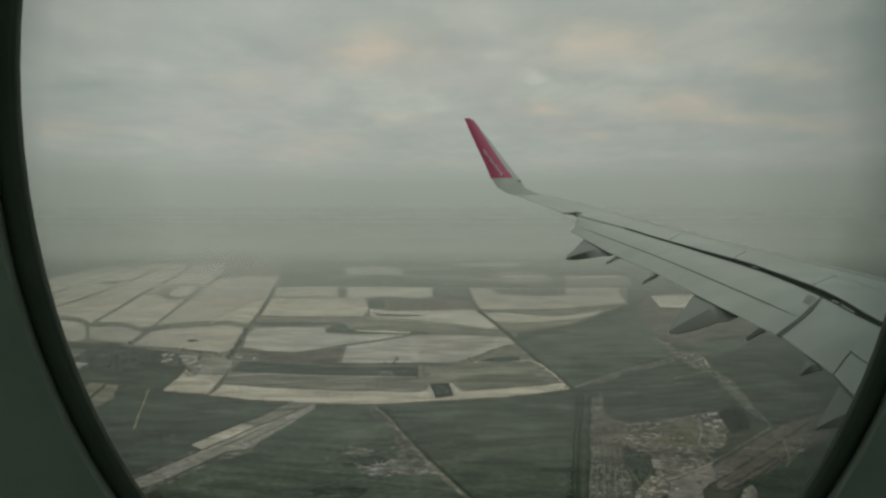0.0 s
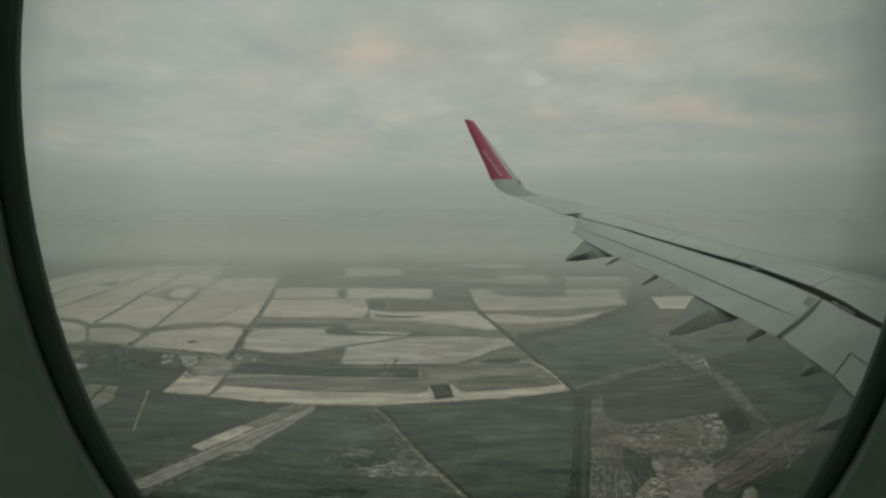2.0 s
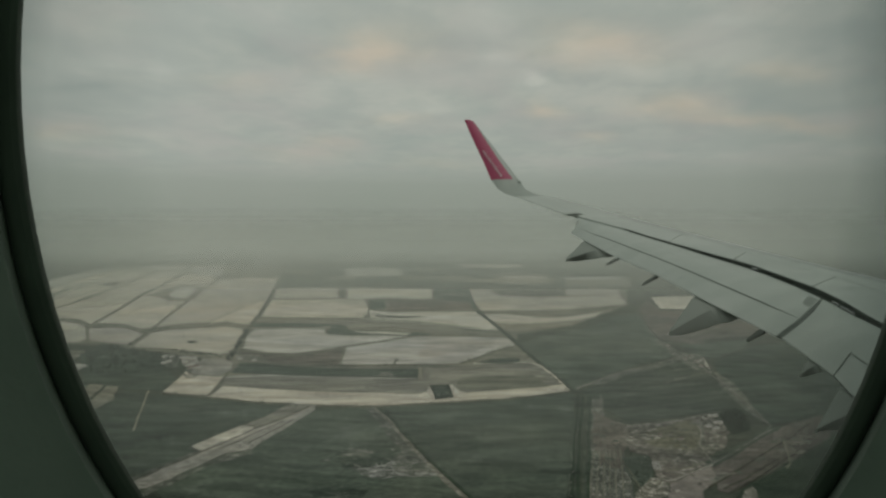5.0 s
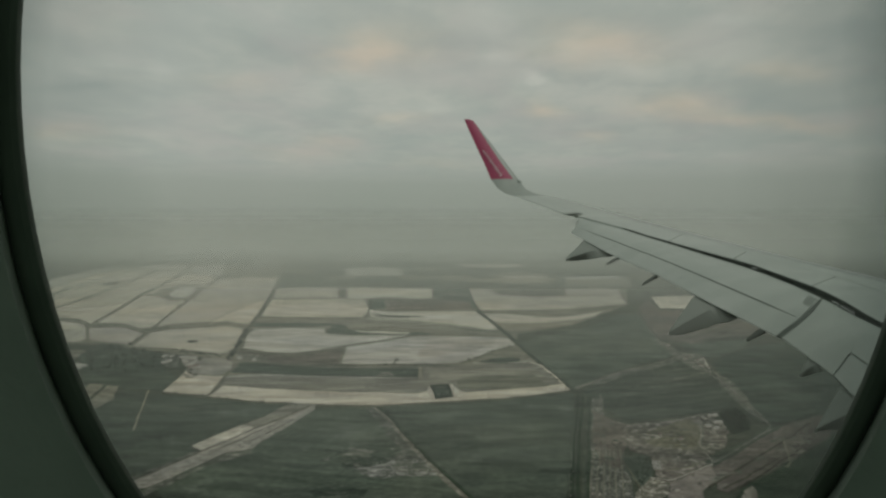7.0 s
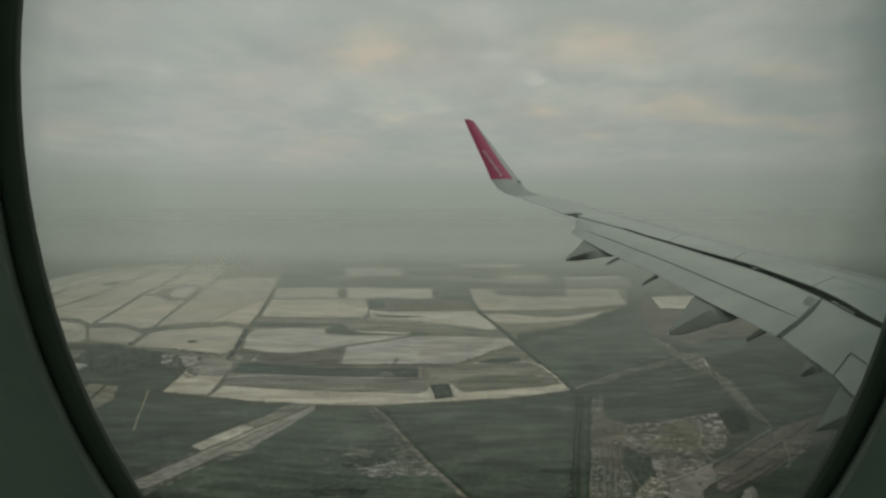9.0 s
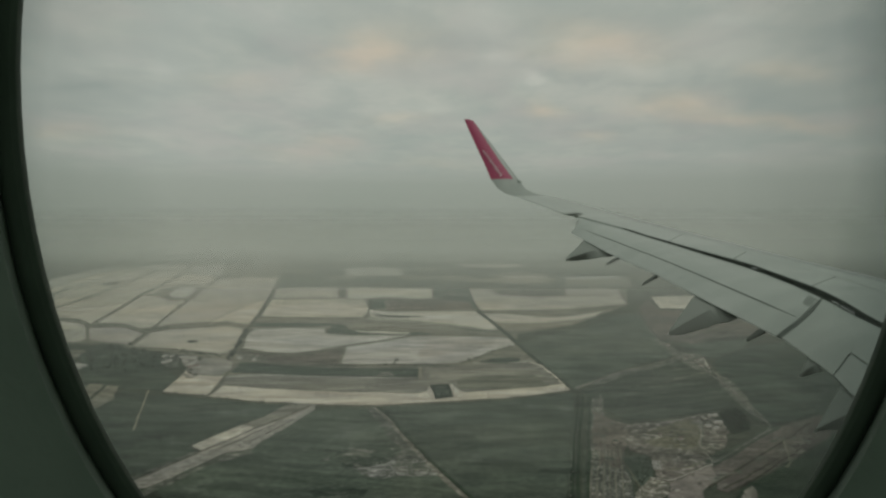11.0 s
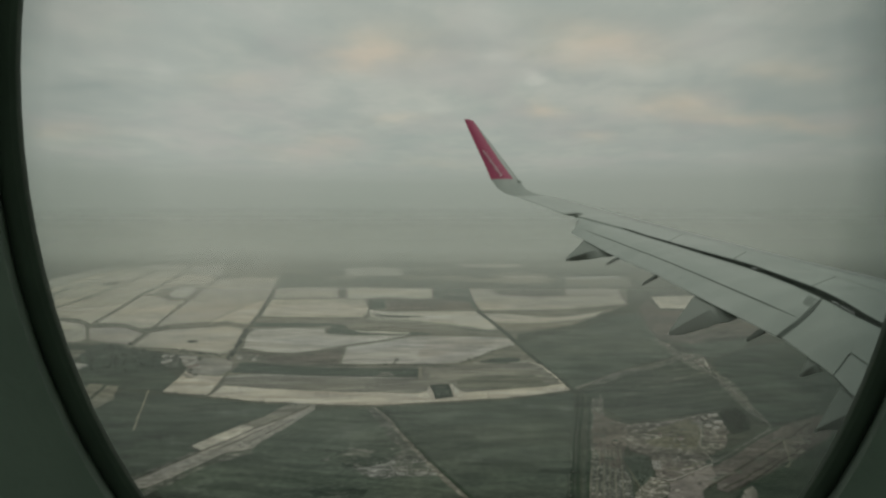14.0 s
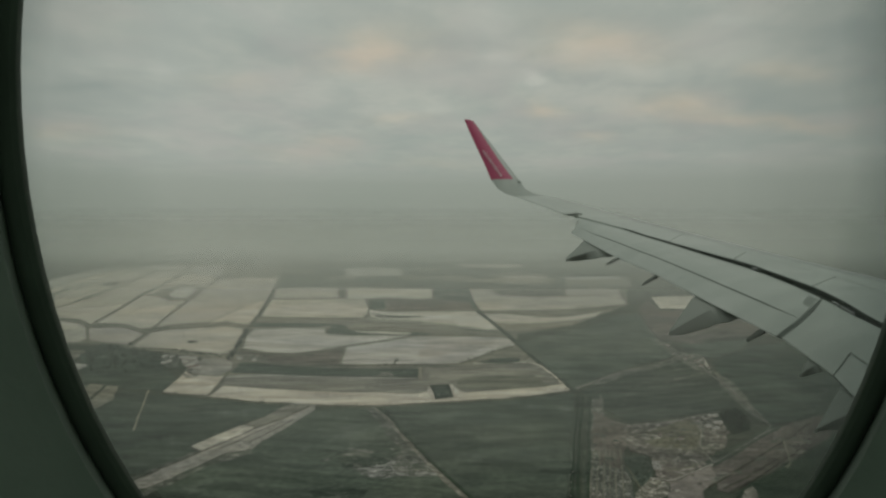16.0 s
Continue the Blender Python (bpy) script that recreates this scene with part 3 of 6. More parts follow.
field("earth", [(-2289, 2918), (-2298, 3010), (-2205, 3010), (-2148, 2875), (-2217, 2853)], 0.4, 8, "dark damp hollow in the stubble")
field("ash", [(-1914, 3411), (-1938, 3569), (-1820, 3536), (-1731, 3294), (-1817, 3266)], 0.4, 6, "greyer stubble patch")
field("pinkish", [(-1487, 1825), (-1394, 1833), (-1319, 1816), (-1244, 1765), (-1202, 1740), (-1161, 1592), (-1225, 1620), (-1284, 1634), (-1353, 1656)], 0.4, 4, "pinkish-grey bare field")
field("pale", [(-1554, 1732), (-1539, 1807), (-1508, 1833), (-1377, 1670), (-1379, 1627), (-1432, 1627)], 0.4, 4, "pale field at the edge of the wood")
field("pale", [(-1755, 1957), (-1603, 1908), (-1523, 1852), (-1546, 1816), (-1582, 1765)], 0.4, 4, "pale narrow field beside the stream")
field("straw", [(-1181, 1756), (-1134, 1798), (-1031, 1825), (-925, 1852), (-819, 1807), (-768, 1634), (-739, 1515), (-772, 1496), (-910, 1533), (-1007, 1559), (-1135, 1579)], 0.4, 4, "frosted straw-coloured stubble field with faint tractor lines")
field("pond", [(-970, 1641), (-962, 1652), (-934, 1645), (-922, 1627), (-939, 1620), (-956, 1623)], 0.4, 1, "small dark pond with reeds in a pale field")
field("straw", [(-1017, 1889), (-1018, 2042), (-1002, 2248), (-983, 2419), (-937, 2275), (-881, 2075), (-843, 1889), (-977, 1957)], 0.4, 4, "tan stubble strip")
strip("ditch", "ditch_grass", 15, [(-1953, 2202), (-2004, 2443), (-2100, 2896), (-2311, 3536)], 0.4, "dark grassy ditch between stubble fields")
strip("ditch", "ditch_grass", 17, [(-1528, 1898), (-1598, 2116), (-1756, 2549), (-1904, 3058), (-2043, 3504)], 0.4, "dark grassy ditch between stubble fields")
strip("ditch", "ditch_grass", 15, [(-1151, 1579), (-1200, 1765), (-1298, 2070), (-1395, 2389), (-1478, 2674), (-1612, 3159)], 0.4, "dark grassy ditch between stubble fields")
strip("ditch", "ditch_grass", 11, [(-2282, 2566), (-2354, 2832), (-2465, 3266), (-2563, 3636)], 0.4, "dark grassy ditch between stubble fields")
strip("ditch", "ditch_grass", 10, [(-1806, 2009), (-1724, 1999), (-1655, 1978), (-1551, 1898), (-1442, 1898), (-1371, 1889), (-1272, 1816), (-1231, 1825), (-1180, 1875), (-1077, 1908), (-962, 1927), (-841, 1875)], 0.4, "dark bank of the winding stream")
strip("ditch", "plough", 7, [(-1749, 1967), (-1630, 1947), (-1526, 1870), (-1424, 1875), (-1351, 1861), (-1254, 1790), (-1216, 1803), (-1166, 1852), (-1064, 1884), (-953, 1908), (-834, 1852)], 0.4, "pale bed of the winding stream")
strip("ditch", "ditch_grass", 8, [(-1672, 1937), (-1606, 1917), (-1506, 1842), (-1404, 1847), (-1328, 1825), (-1239, 1765), (-1199, 1777), (-1150, 1825), (-1048, 1856), (-941, 1884), (-826, 1829)], 0.4, "dark bank of the winding stream")
strip("ditch", "dirt", 5, [(-1037, 1898), (-1035, 2075), (-1023, 2295), (-1002, 2466)], 0.4, "thin dark field boundary")
strip("ditch", "dirt", 4, [(-1464, 1716), (-1485, 1798), (-1494, 1833)], 0.4, "thin dark field boundary")
strip("ditch", "ditch_grass", 9, [(-1360, 1648), (-1273, 1620), (-1212, 1606), (-1147, 1579)], 0.4, "dark grassy field edge")
strip("ditch", "dirt", 3, [(-2072, 2374), (-2126, 2637), (-2243, 3058)], 0.4, "faint tractor line")
strip("ditch", "dirt", 3, [(-1501, 2031), (-1557, 2302), (-1470, 2345)], 0.4, "faint tractor line")
strip("ditch", "dirt", 3, [(-1224, 2451), (-1105, 2482), (-1021, 2532)], 0.4, "faint tractor line")
strip("ditch", "dirt", 3, [(-1315, 2693), (-1205, 2712), (-1072, 2731)], 0.4, "faint tractor line")
strip("ditch", "dirt", 3, [(-1050, 1663), (-958, 1693), (-800, 1685)], 0.4, "faint tractor line")

# main hedged road and the middle fields
strip("road", "ditch_grass", 19, [(-705, 1411), (-765, 1627), (-815, 1825), (-875, 2087), (-1005, 2566), (-1178, 3185)], 0.4, "dark hedged field road")
field("straw", [(-1041, 2751), (-951, 2791), (-810, 2801), (-670, 2791), (-593, 2466), (-742, 2451), (-957, 2466)], 0.4, 4, "frosted straw-coloured stubble field with faint tractor lines")
field("straw", [(-940, 2404), (-764, 2419), (-578, 2427), (-432, 2419), (-381, 2209), (-361, 2075), (-376, 2009), (-585, 2009), (-849, 2031)], 0.4, 4, "frosted straw-coloured stubble field with faint tractor lines")
field("pale", [(-604, 2751), (-444, 2771), (-263, 2751), (-75, 2751), (-57, 2466), (-170, 2435), (-328, 2482), (-416, 2435), (-529, 2435)], 0.4, 4, "frosted straw-coloured stubble field with faint tractor lines")
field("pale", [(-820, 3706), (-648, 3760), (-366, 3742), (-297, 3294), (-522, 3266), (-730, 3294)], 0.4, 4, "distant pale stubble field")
field("plough", [(-855, 1988), (-576, 1978), (-368, 1967), (-210, 1927), (-58, 1870), (38, 1842), (-56, 1798), (-390, 1825), (-480, 1852), (-805, 1852)], 0.4, 4, "grey-brown ploughed strip")
field("crop", [(-824, 1908), (-658, 1917), (-489, 1898), (-470, 1861), (-633, 1842), (-807, 1852)], 0.4, 4, "dark green strip of winter crop")
field("crop", [(-474, 1898), (-412, 1861), (-391, 1798), (-218, 1781), (-50, 1748), (-54, 1716), (-324, 1724), (-462, 1736), (-474, 1765)], 0.4, 4, "dark rough plot among the stubble")
field("pale", [(-369, 1781), (-240, 1773), (-123, 1748), (-145, 1732), (-305, 1748)], 0.4, 4, "narrow pale strip of stubble")
field("earth", [(-309, 2435), (-168, 2404), (-44, 2435), (145, 2330), (148, 2196), (-11, 2158), (-179, 2158), (-260, 2134)], 0.4, 10, "brown plot with rough edges")
field("crop", [(-405, 2404), (-321, 2404), (-289, 2183), (-360, 2171)], 0.4, 5, "dark scrubby plot")
field("pale", [(-364, 2158), (-257, 2110), (-66, 2122), (155, 2134), (168, 2087), (219, 1917), (235, 1807), (157, 1825), (15, 1898), (-163, 1957), (-337, 2009)], 0.4, 4, "pale field with a thin track")
strip("track", "pale", 9, [(-374, 1999), (-213, 1947), (-59, 1898), (39, 1861), (156, 1816), (233, 1790)], 0.4, "thin pale field track")
field("grass", [(-332, 2064), (-170, 2042), (-63, 2031), (-166, 1999), (-299, 2020)], 0.4, 7, "rough green verge")
field("ash", [(-777, 1732), (-785, 1816), (-626, 1820), (-497, 1816), (-470, 1740), (-366, 1712), (-138, 1712), (-205, 1670), (-358, 1592), (-449, 1533), (-519, 1502), (-622, 1515), (-721, 1559)], 0.4, 4, "ash-grey frosted field")
field("earth", [(-715, 1527), (-615, 1496), (-526, 1476), (-442, 1508), (-363, 1559), (-344, 1461), (-334, 1385), (-440, 1374), (-577, 1400), (-687, 1433)], 0.4, 4, "brown fallow strip")
field("ash", [(-351, 1572), (-280, 1599), (-198, 1648), (-93, 1705), (35, 1701), (212, 1689), (259, 1670), (274, 1627), (257, 1585), (176, 1527), (107, 1455), (57, 1406), (-44, 1395), (-153, 1393), (-326, 1395)], 0.4, 4, "ash-grey frosted field with a rounded end")
field("pinkish", [(-51, 1641), (120, 1648), (204, 1627), (133, 1546), (31, 1484), (-84, 1461)], 0.4, 9, "greyer end of the frosted field")
field("rough", [(-322, 1380), (-152, 1382), (-44, 1385), (11, 1390), (11, 1374), (-150, 1364), (-322, 1364)], 0.4, 4, "weedy strip along the farm block")
strip("ditch", "dirt", 7, [(-728, 1546), (-619, 1505), (-526, 1487), (-446, 1521), (-355, 1579), (-204, 1659), (-138, 1705), (-94, 1720), (36, 1720), (236, 1708)], 0.4, "dark ditch line between frosted fields")
strip("ditch", "dirt", 6, [(-840, 2009), (-580, 1993), (-372, 1988)], 0.4, "dark ditch line at the stubble edge")
strip("ditch", "dirt", 5, [(-958, 2435), (-706, 2435), (-582, 2443), (-420, 2419)], 0.4, "dark ditch line")
strip("ditch", "dirt", 5, [(-528, 2412), (-387, 2412), (-198, 2389)], 0.4, "dark ditch line")
strip("ditch", "crop", 8, [(15, 1870), (153, 1781), (267, 1765), (298, 1748)], 0.4, "dark ditch line")
strip("ditch", "dirt", 7, [(-327, 1385), (-153, 1385), (-7, 1385), (57, 1395), (110, 1444), (178, 1515), (255, 1572)], 0.4, "dark ditch under the frosted field")
field("crop", [(123, 1416), (182, 1450), (258, 1450), (248, 1411), (176, 1395), (120, 1390)], 0.4, 6, "dark rough corner plot")
field("pale", [(100, 1406), (195, 1400), (271, 1416), (278, 1395), (193, 1385), (101, 1380)], 0.4, 4, "pale strip at the field corner")

# eastern stubble fields and the distance
field("straw", [(166, 2731), (276, 2741), (327, 2532), (565, 2482), (800, 2515), (1049, 2601), (966, 2302), (770, 2235), (552, 2171), (325, 2158), (188, 2158), (169, 2419)], 0.4, 4, "frosted straw-coloured stubble field with faint tractor lines")
field("earth", [(341, 2751), (621, 2731), (827, 2712), (707, 2532), (536, 2499), (347, 2532)], 0.4, 6, "grey-brown ploughed field")
field("straw", [(184, 2087), (286, 2075), (387, 2042), (446, 2009), (567, 2020), (690, 2075), (776, 2122), (707, 2031), (600, 1957), (437, 1908), (286, 1898), (234, 1917)], 0.4, 4, "straw field with a curved edge")
field("tan", [(237, 1898), (357, 1879), (511, 1908), (651, 1988), (586, 1908), (521, 1852), (412, 1798), (291, 1773), (258, 1798)], 0.4, 4, "tan fallow strip under the stubble")
field("plough", [(369, 3411), (697, 3473), (808, 3411), (713, 2941), (512, 2918), (379, 2941)], 0.4, 4, "distant grey field")
field("pinkish", [(442, 3239), (662, 3294), (768, 3239), (714, 3010), (447, 2987)], 0.4, 4, "distant pinkish field")
field("pinkish", [(769, 2731), (987, 2771), (1093, 2731), (1063, 2619), (811, 2549), (717, 2566)], 0.4, 4, "pinkish-grey fallow field")
field("plough", [(880, 3133), (1142, 3212), (1338, 3185), (1237, 2853), (965, 2811), (790, 2832)], 0.4, 4, "distant grey-brown field")
field("crop", [(-208, 2987), (179, 3010), (166, 2731), (169, 2419), (174, 2196), (148, 2196), (151, 2330), (-44, 2451), (-64, 2751)], 0.4, 4, "dark green far field")
field("crop", [(-1165, 3185), (-726, 3239), (195, 3294), (180, 3034), (-210, 3010), (-670, 2987), (-668, 2811), (-1045, 2771)], 0.4, 4, "dark green far field")
field("pale", [(1182, 2482), (1321, 2515), (1548, 2515), (1361, 2196), (1227, 2196), (1093, 2196)], 0.4, 4, "pale field beside the lane")
field("earth", [(985, 2196), (1154, 2451), (1075, 2171), (1209, 2158), (1338, 2158), (1467, 2031), (1404, 1748), (1222, 1716), (1016, 1670), (905, 1627), (841, 1670), (874, 1833)], 0.4, 4, "bare reddish-brown field")
field("earth", [(929, 1656), (998, 1641), (917, 1496), (871, 1484), (893, 1559)], 0.4, 8, "bare reddish-brown field")
strip("track", "grass", 22, [(165, 2158), (210, 1967), (246, 1781), (278, 1627), (303, 1484), (325, 1344), (343, 1204)], 0.4, "dark bushy path between fields")
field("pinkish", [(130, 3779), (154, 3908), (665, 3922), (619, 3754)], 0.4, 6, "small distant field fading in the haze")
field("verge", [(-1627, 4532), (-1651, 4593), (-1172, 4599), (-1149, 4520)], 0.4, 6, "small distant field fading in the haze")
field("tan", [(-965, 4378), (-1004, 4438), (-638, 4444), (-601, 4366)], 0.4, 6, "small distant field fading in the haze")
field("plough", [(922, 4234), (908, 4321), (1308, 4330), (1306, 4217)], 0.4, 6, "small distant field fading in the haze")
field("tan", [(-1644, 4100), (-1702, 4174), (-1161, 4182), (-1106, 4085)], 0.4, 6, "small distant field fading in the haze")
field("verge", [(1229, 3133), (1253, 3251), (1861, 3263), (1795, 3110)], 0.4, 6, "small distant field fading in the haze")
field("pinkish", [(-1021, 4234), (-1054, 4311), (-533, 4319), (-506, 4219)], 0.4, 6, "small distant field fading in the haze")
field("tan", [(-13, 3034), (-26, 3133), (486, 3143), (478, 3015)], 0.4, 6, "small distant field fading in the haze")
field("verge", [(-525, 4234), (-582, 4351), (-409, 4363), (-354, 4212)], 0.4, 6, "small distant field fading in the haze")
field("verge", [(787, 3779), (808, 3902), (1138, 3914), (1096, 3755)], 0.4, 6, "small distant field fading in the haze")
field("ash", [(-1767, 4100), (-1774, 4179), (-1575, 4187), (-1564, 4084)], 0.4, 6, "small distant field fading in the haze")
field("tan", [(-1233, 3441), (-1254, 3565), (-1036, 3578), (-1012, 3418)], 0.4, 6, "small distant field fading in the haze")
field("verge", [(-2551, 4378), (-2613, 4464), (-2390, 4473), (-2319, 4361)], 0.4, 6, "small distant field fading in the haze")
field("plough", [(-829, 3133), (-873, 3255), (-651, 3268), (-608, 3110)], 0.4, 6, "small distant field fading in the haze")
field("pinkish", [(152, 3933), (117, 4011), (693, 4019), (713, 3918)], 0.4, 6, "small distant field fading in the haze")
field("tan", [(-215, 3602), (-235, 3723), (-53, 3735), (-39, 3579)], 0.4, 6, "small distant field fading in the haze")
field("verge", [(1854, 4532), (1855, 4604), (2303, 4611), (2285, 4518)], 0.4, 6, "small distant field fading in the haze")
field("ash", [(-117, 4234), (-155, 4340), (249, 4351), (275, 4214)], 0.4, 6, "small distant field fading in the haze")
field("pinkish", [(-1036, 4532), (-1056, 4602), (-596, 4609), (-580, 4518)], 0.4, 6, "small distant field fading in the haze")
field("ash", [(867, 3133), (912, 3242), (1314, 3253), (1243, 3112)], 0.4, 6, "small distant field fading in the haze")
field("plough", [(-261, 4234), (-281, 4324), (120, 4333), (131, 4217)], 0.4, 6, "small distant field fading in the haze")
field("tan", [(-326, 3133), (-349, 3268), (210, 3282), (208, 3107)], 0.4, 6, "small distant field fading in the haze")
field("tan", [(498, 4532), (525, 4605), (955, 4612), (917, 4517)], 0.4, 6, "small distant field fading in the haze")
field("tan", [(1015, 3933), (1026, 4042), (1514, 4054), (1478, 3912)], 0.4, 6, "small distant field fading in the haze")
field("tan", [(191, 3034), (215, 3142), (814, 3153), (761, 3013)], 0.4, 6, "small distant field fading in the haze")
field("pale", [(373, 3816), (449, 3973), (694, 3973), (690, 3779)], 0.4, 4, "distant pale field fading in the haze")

# the farm block
field("verge", [(-766, 1173), (-799, 1340), (-819, 1427), (-681, 1427), (-325, 1374), (280, 1406), (317, 1374), (350, 1184), (174, 1133), (-121, 1092), (-338, 1092), (-627, 1140)], 0.4, 4, "grey-green verge ground of the farm block")
field("straw", [(-59, 1245), (52, 1245), (61, 1151), (-18, 1109), (-58, 1151)], 0.4, 4, "cream stubble round the pond plot")
field("yard", [(-799, 1340), (-813, 1416), (-801, 1450), (-692, 1427), (-649, 1306), (-703, 1297), (-752, 1306)], 0.4, 4, "frosted farm yard with wheel tracks")
field("straw", [(-766, 1173), (-781, 1257), (-793, 1330), (-747, 1297), (-698, 1288), (-654, 1288), (-632, 1151), (-694, 1158)], 0.4, 4, "cream stubble field beside the yard")
field("straw", [(-628, 1144), (-623, 1181), (-622, 1216), (-528, 1200), (-412, 1184), (-285, 1173), (-129, 1164), (-43, 1166), (-18, 1123), (30, 1135), (55, 1166), (134, 1184), (248, 1208), (340, 1228), (350, 1184), (253, 1156), (174, 1137), (24, 1116), (-122, 1096), (-208, 1091), (-339, 1096), (-493, 1116)], 0.4, 4, "long cream stubble strip along the farm block")
field("plough", [(-645, 1279), (-641, 1311), (-481, 1288), (-309, 1275), (-139, 1262), (-66, 1257), (-57, 1354), (29, 1364), (119, 1374), (211, 1385), (278, 1395), (314, 1374), (338, 1232), (249, 1212), (135, 1188), (53, 1173), (26, 1220), (-39, 1220), (-46, 1173), (-130, 1169), (-287, 1181), (-415, 1192), (-532, 1208), (-622, 1224)], 0.4, 4, "bare grey-brown ploughed field")
field("plough", [(-42, 1340), (117, 1349), (261, 1364), (296, 1340), (313, 1253), (238, 1236), (106, 1220), (45, 1212), (26, 1236), (-39, 1240)], 0.4, 6, "darker end of the ploughed field")
field("fallow", [(44, 1188), (36, 1245), (52, 1279), (164, 1297), (275, 1297), (292, 1245), (305, 1212), (182, 1188)], 0.4, 5, "greenish-tan fallow end of the ploughed strip")
field("fallow", [(-666, 1293), (-543, 1316), (-385, 1306), (-160, 1297), (-78, 1297), (-80, 1316), (-321, 1330), (-552, 1340), (-669, 1325)], 0.4, 3, "greenish edge of the ploughed strip")
strip("track", "ash", 4, [(-646, 1279), (-536, 1297), (-378, 1284), (-225, 1275), (-80, 1270)], 0.4, "thin pale line across the ploughed strip")
field("crop", [(-647, 1320), (-662, 1411), (-554, 1390), (-437, 1364), (-320, 1354), (-149, 1352), (-75, 1354), (-76, 1279), (-141, 1279), (-203, 1284), (-311, 1284), (-484, 1297)], 0.4, 4, "dark green winter crop strip")
field("rough", [(-203, 1288), (-187, 1316), (-163, 1320), (-145, 1284)], 0.4, 5, "weedy gap in the dark strip")
field("tan", [(-77, 1359), (-68, 1359), (-61, 1262), (-70, 1262)], 0.4, 1, "pale bank at the end of the dark strip")
field("pond", [(-39, 1220), (16, 1226), (29, 1140), (-18, 1126)], 0.4, 1.5, "dark overgrown rectangular pond plot")
field("frosty_crop", [(-28, 1206), (8, 1210), (18, 1152), (-12, 1146)], 0.4, 6, "rough green middle of the pond plot")
field("pale", [(19, 1228), (26, 1228), (46, 1169), (34, 1158)], 0.4, 1, "pale bank beside the dark plot")
strip("track", "straw", 8, [(281, 1411), (317, 1374), (337, 1279), (348, 1188)], 0.4, "pale field edge track")
strip("track", "dirt", 5, [(-632, 1151), (-640, 1208), (-650, 1279), (-662, 1340)], 0.4, "thin dark path through the stubble")
strip("ditch", "dirt", 7, [(-763, 1166), (-690, 1151), (-625, 1137), (-490, 1109), (-337, 1087), (-206, 1083), (-121, 1089), (23, 1109), (173, 1130), (252, 1149), (351, 1177)], 0.4, "dark hedge foot along the farm block")
field("rough", [(-972, 1490), (-906, 1484), (-838, 1364), (-861, 1354), (-915, 1395)], 0.4, 6, "frosted yard ground round the sheds")
field("yard", [(-888, 1461), (-827, 1455), (-779, 1374), (-797, 1354), (-839, 1390)], 0.4, 4, "pale hardstanding between the sheds")
field("rough", [(-722, 1508), (-601, 1461), (-572, 1416), (-681, 1427)], 0.4, 5, "weedy strip beside the road")

# dark winter crops below the farm block
field("crop", [(-757, 1151), (-619, 1126), (-486, 1099), (-380, 1089), (-467, 994), (-534, 897), (-506, 873), (-570, 795), (-626, 798), (-894, 1083), (-884, 1188)], 0.4, 4, "dark green winter crop field")
field("crop", [(-327, 1064), (-234, 1076), (-171, 1076), (-109, 972), (-51, 869), (6, 777), (44, 700), (-458, 700), (-524, 757), (-481, 817), (-399, 882), (-362, 975)], 0.4, 4, "dark green winter crop field")
field("crop", [(-149, 1083), (23, 1099), (172, 1119), (355, 1169), (315, 1022), (266, 873), (210, 700), (62, 700), (17, 774), (-40, 873), (-102, 988)], 0.4, 4, "dark green winter crop field")
field("crop", [(-1252, 1484), (-1276, 1613), (-1202, 1592), (-1116, 1546), (-975, 1496), (-895, 1364), (-837, 1316), (-794, 1279), (-773, 1181), (-889, 1196), (-994, 1188)], 0.4, 4, "dark green wood and meadow edge")
field("frosty_crop", [(-226, 873), (-174, 904), (-102, 908), (-67, 890), (-15, 809), (-25, 784), (-88, 781), (-153, 791), (-202, 821)], 0.4, 14, "frosted weedy patch in the dark field")
field("frost_weeds", [(-186, 806), (-147, 821), (-107, 848), (-69, 864), (-36, 828), (-13, 795), (-46, 781), (-110, 786), (-153, 791)], 0.4, 14, "pale frosted weeds in the dark field")
field("weedy", [(-221, 860), (-181, 882), (-141, 877), (-165, 856)], 0.4, 10, "pale frosted weeds in the dark field")
field("weedy", [(-101, 860), (-80, 886), (-56, 873), (-29, 821), (-21, 795), (-57, 791), (-87, 809)], 0.4, 14, "brown frosted ground beside the path")
field("frosty_crop", [(-183, 1070), (-133, 1070), (-106, 994), (-78, 908), (-103, 918), (-142, 988)], 0.4, 9, "frosted weeds along the path")
strip("verge", "weedy", 26, [(-185, 1076), (-139, 1005), (-105, 937), (-67, 869), (-37, 817)], 0.4, "frosted weedy verge along the track")
strip("track", "scrubline", 9, [(-171, 1076), (-125, 1005), (-90, 937), (-53, 869), (-24, 821), (6, 774), (28, 741), (48, 711)], 0.4, "overgrown pale track between dark fields")
strip("track", "grass", 6, [(-160, 1076), (-111, 999), (-77, 937), (-42, 873), (-9, 817), (23, 767), (60, 711)], 0.4, "grassy ditch along the track")
field("frosty_crop", [(-247, 751), (-188, 757), (-125, 751), (-139, 714), (-215, 711)], 0.4, 12, "frosted patch at the field foot")

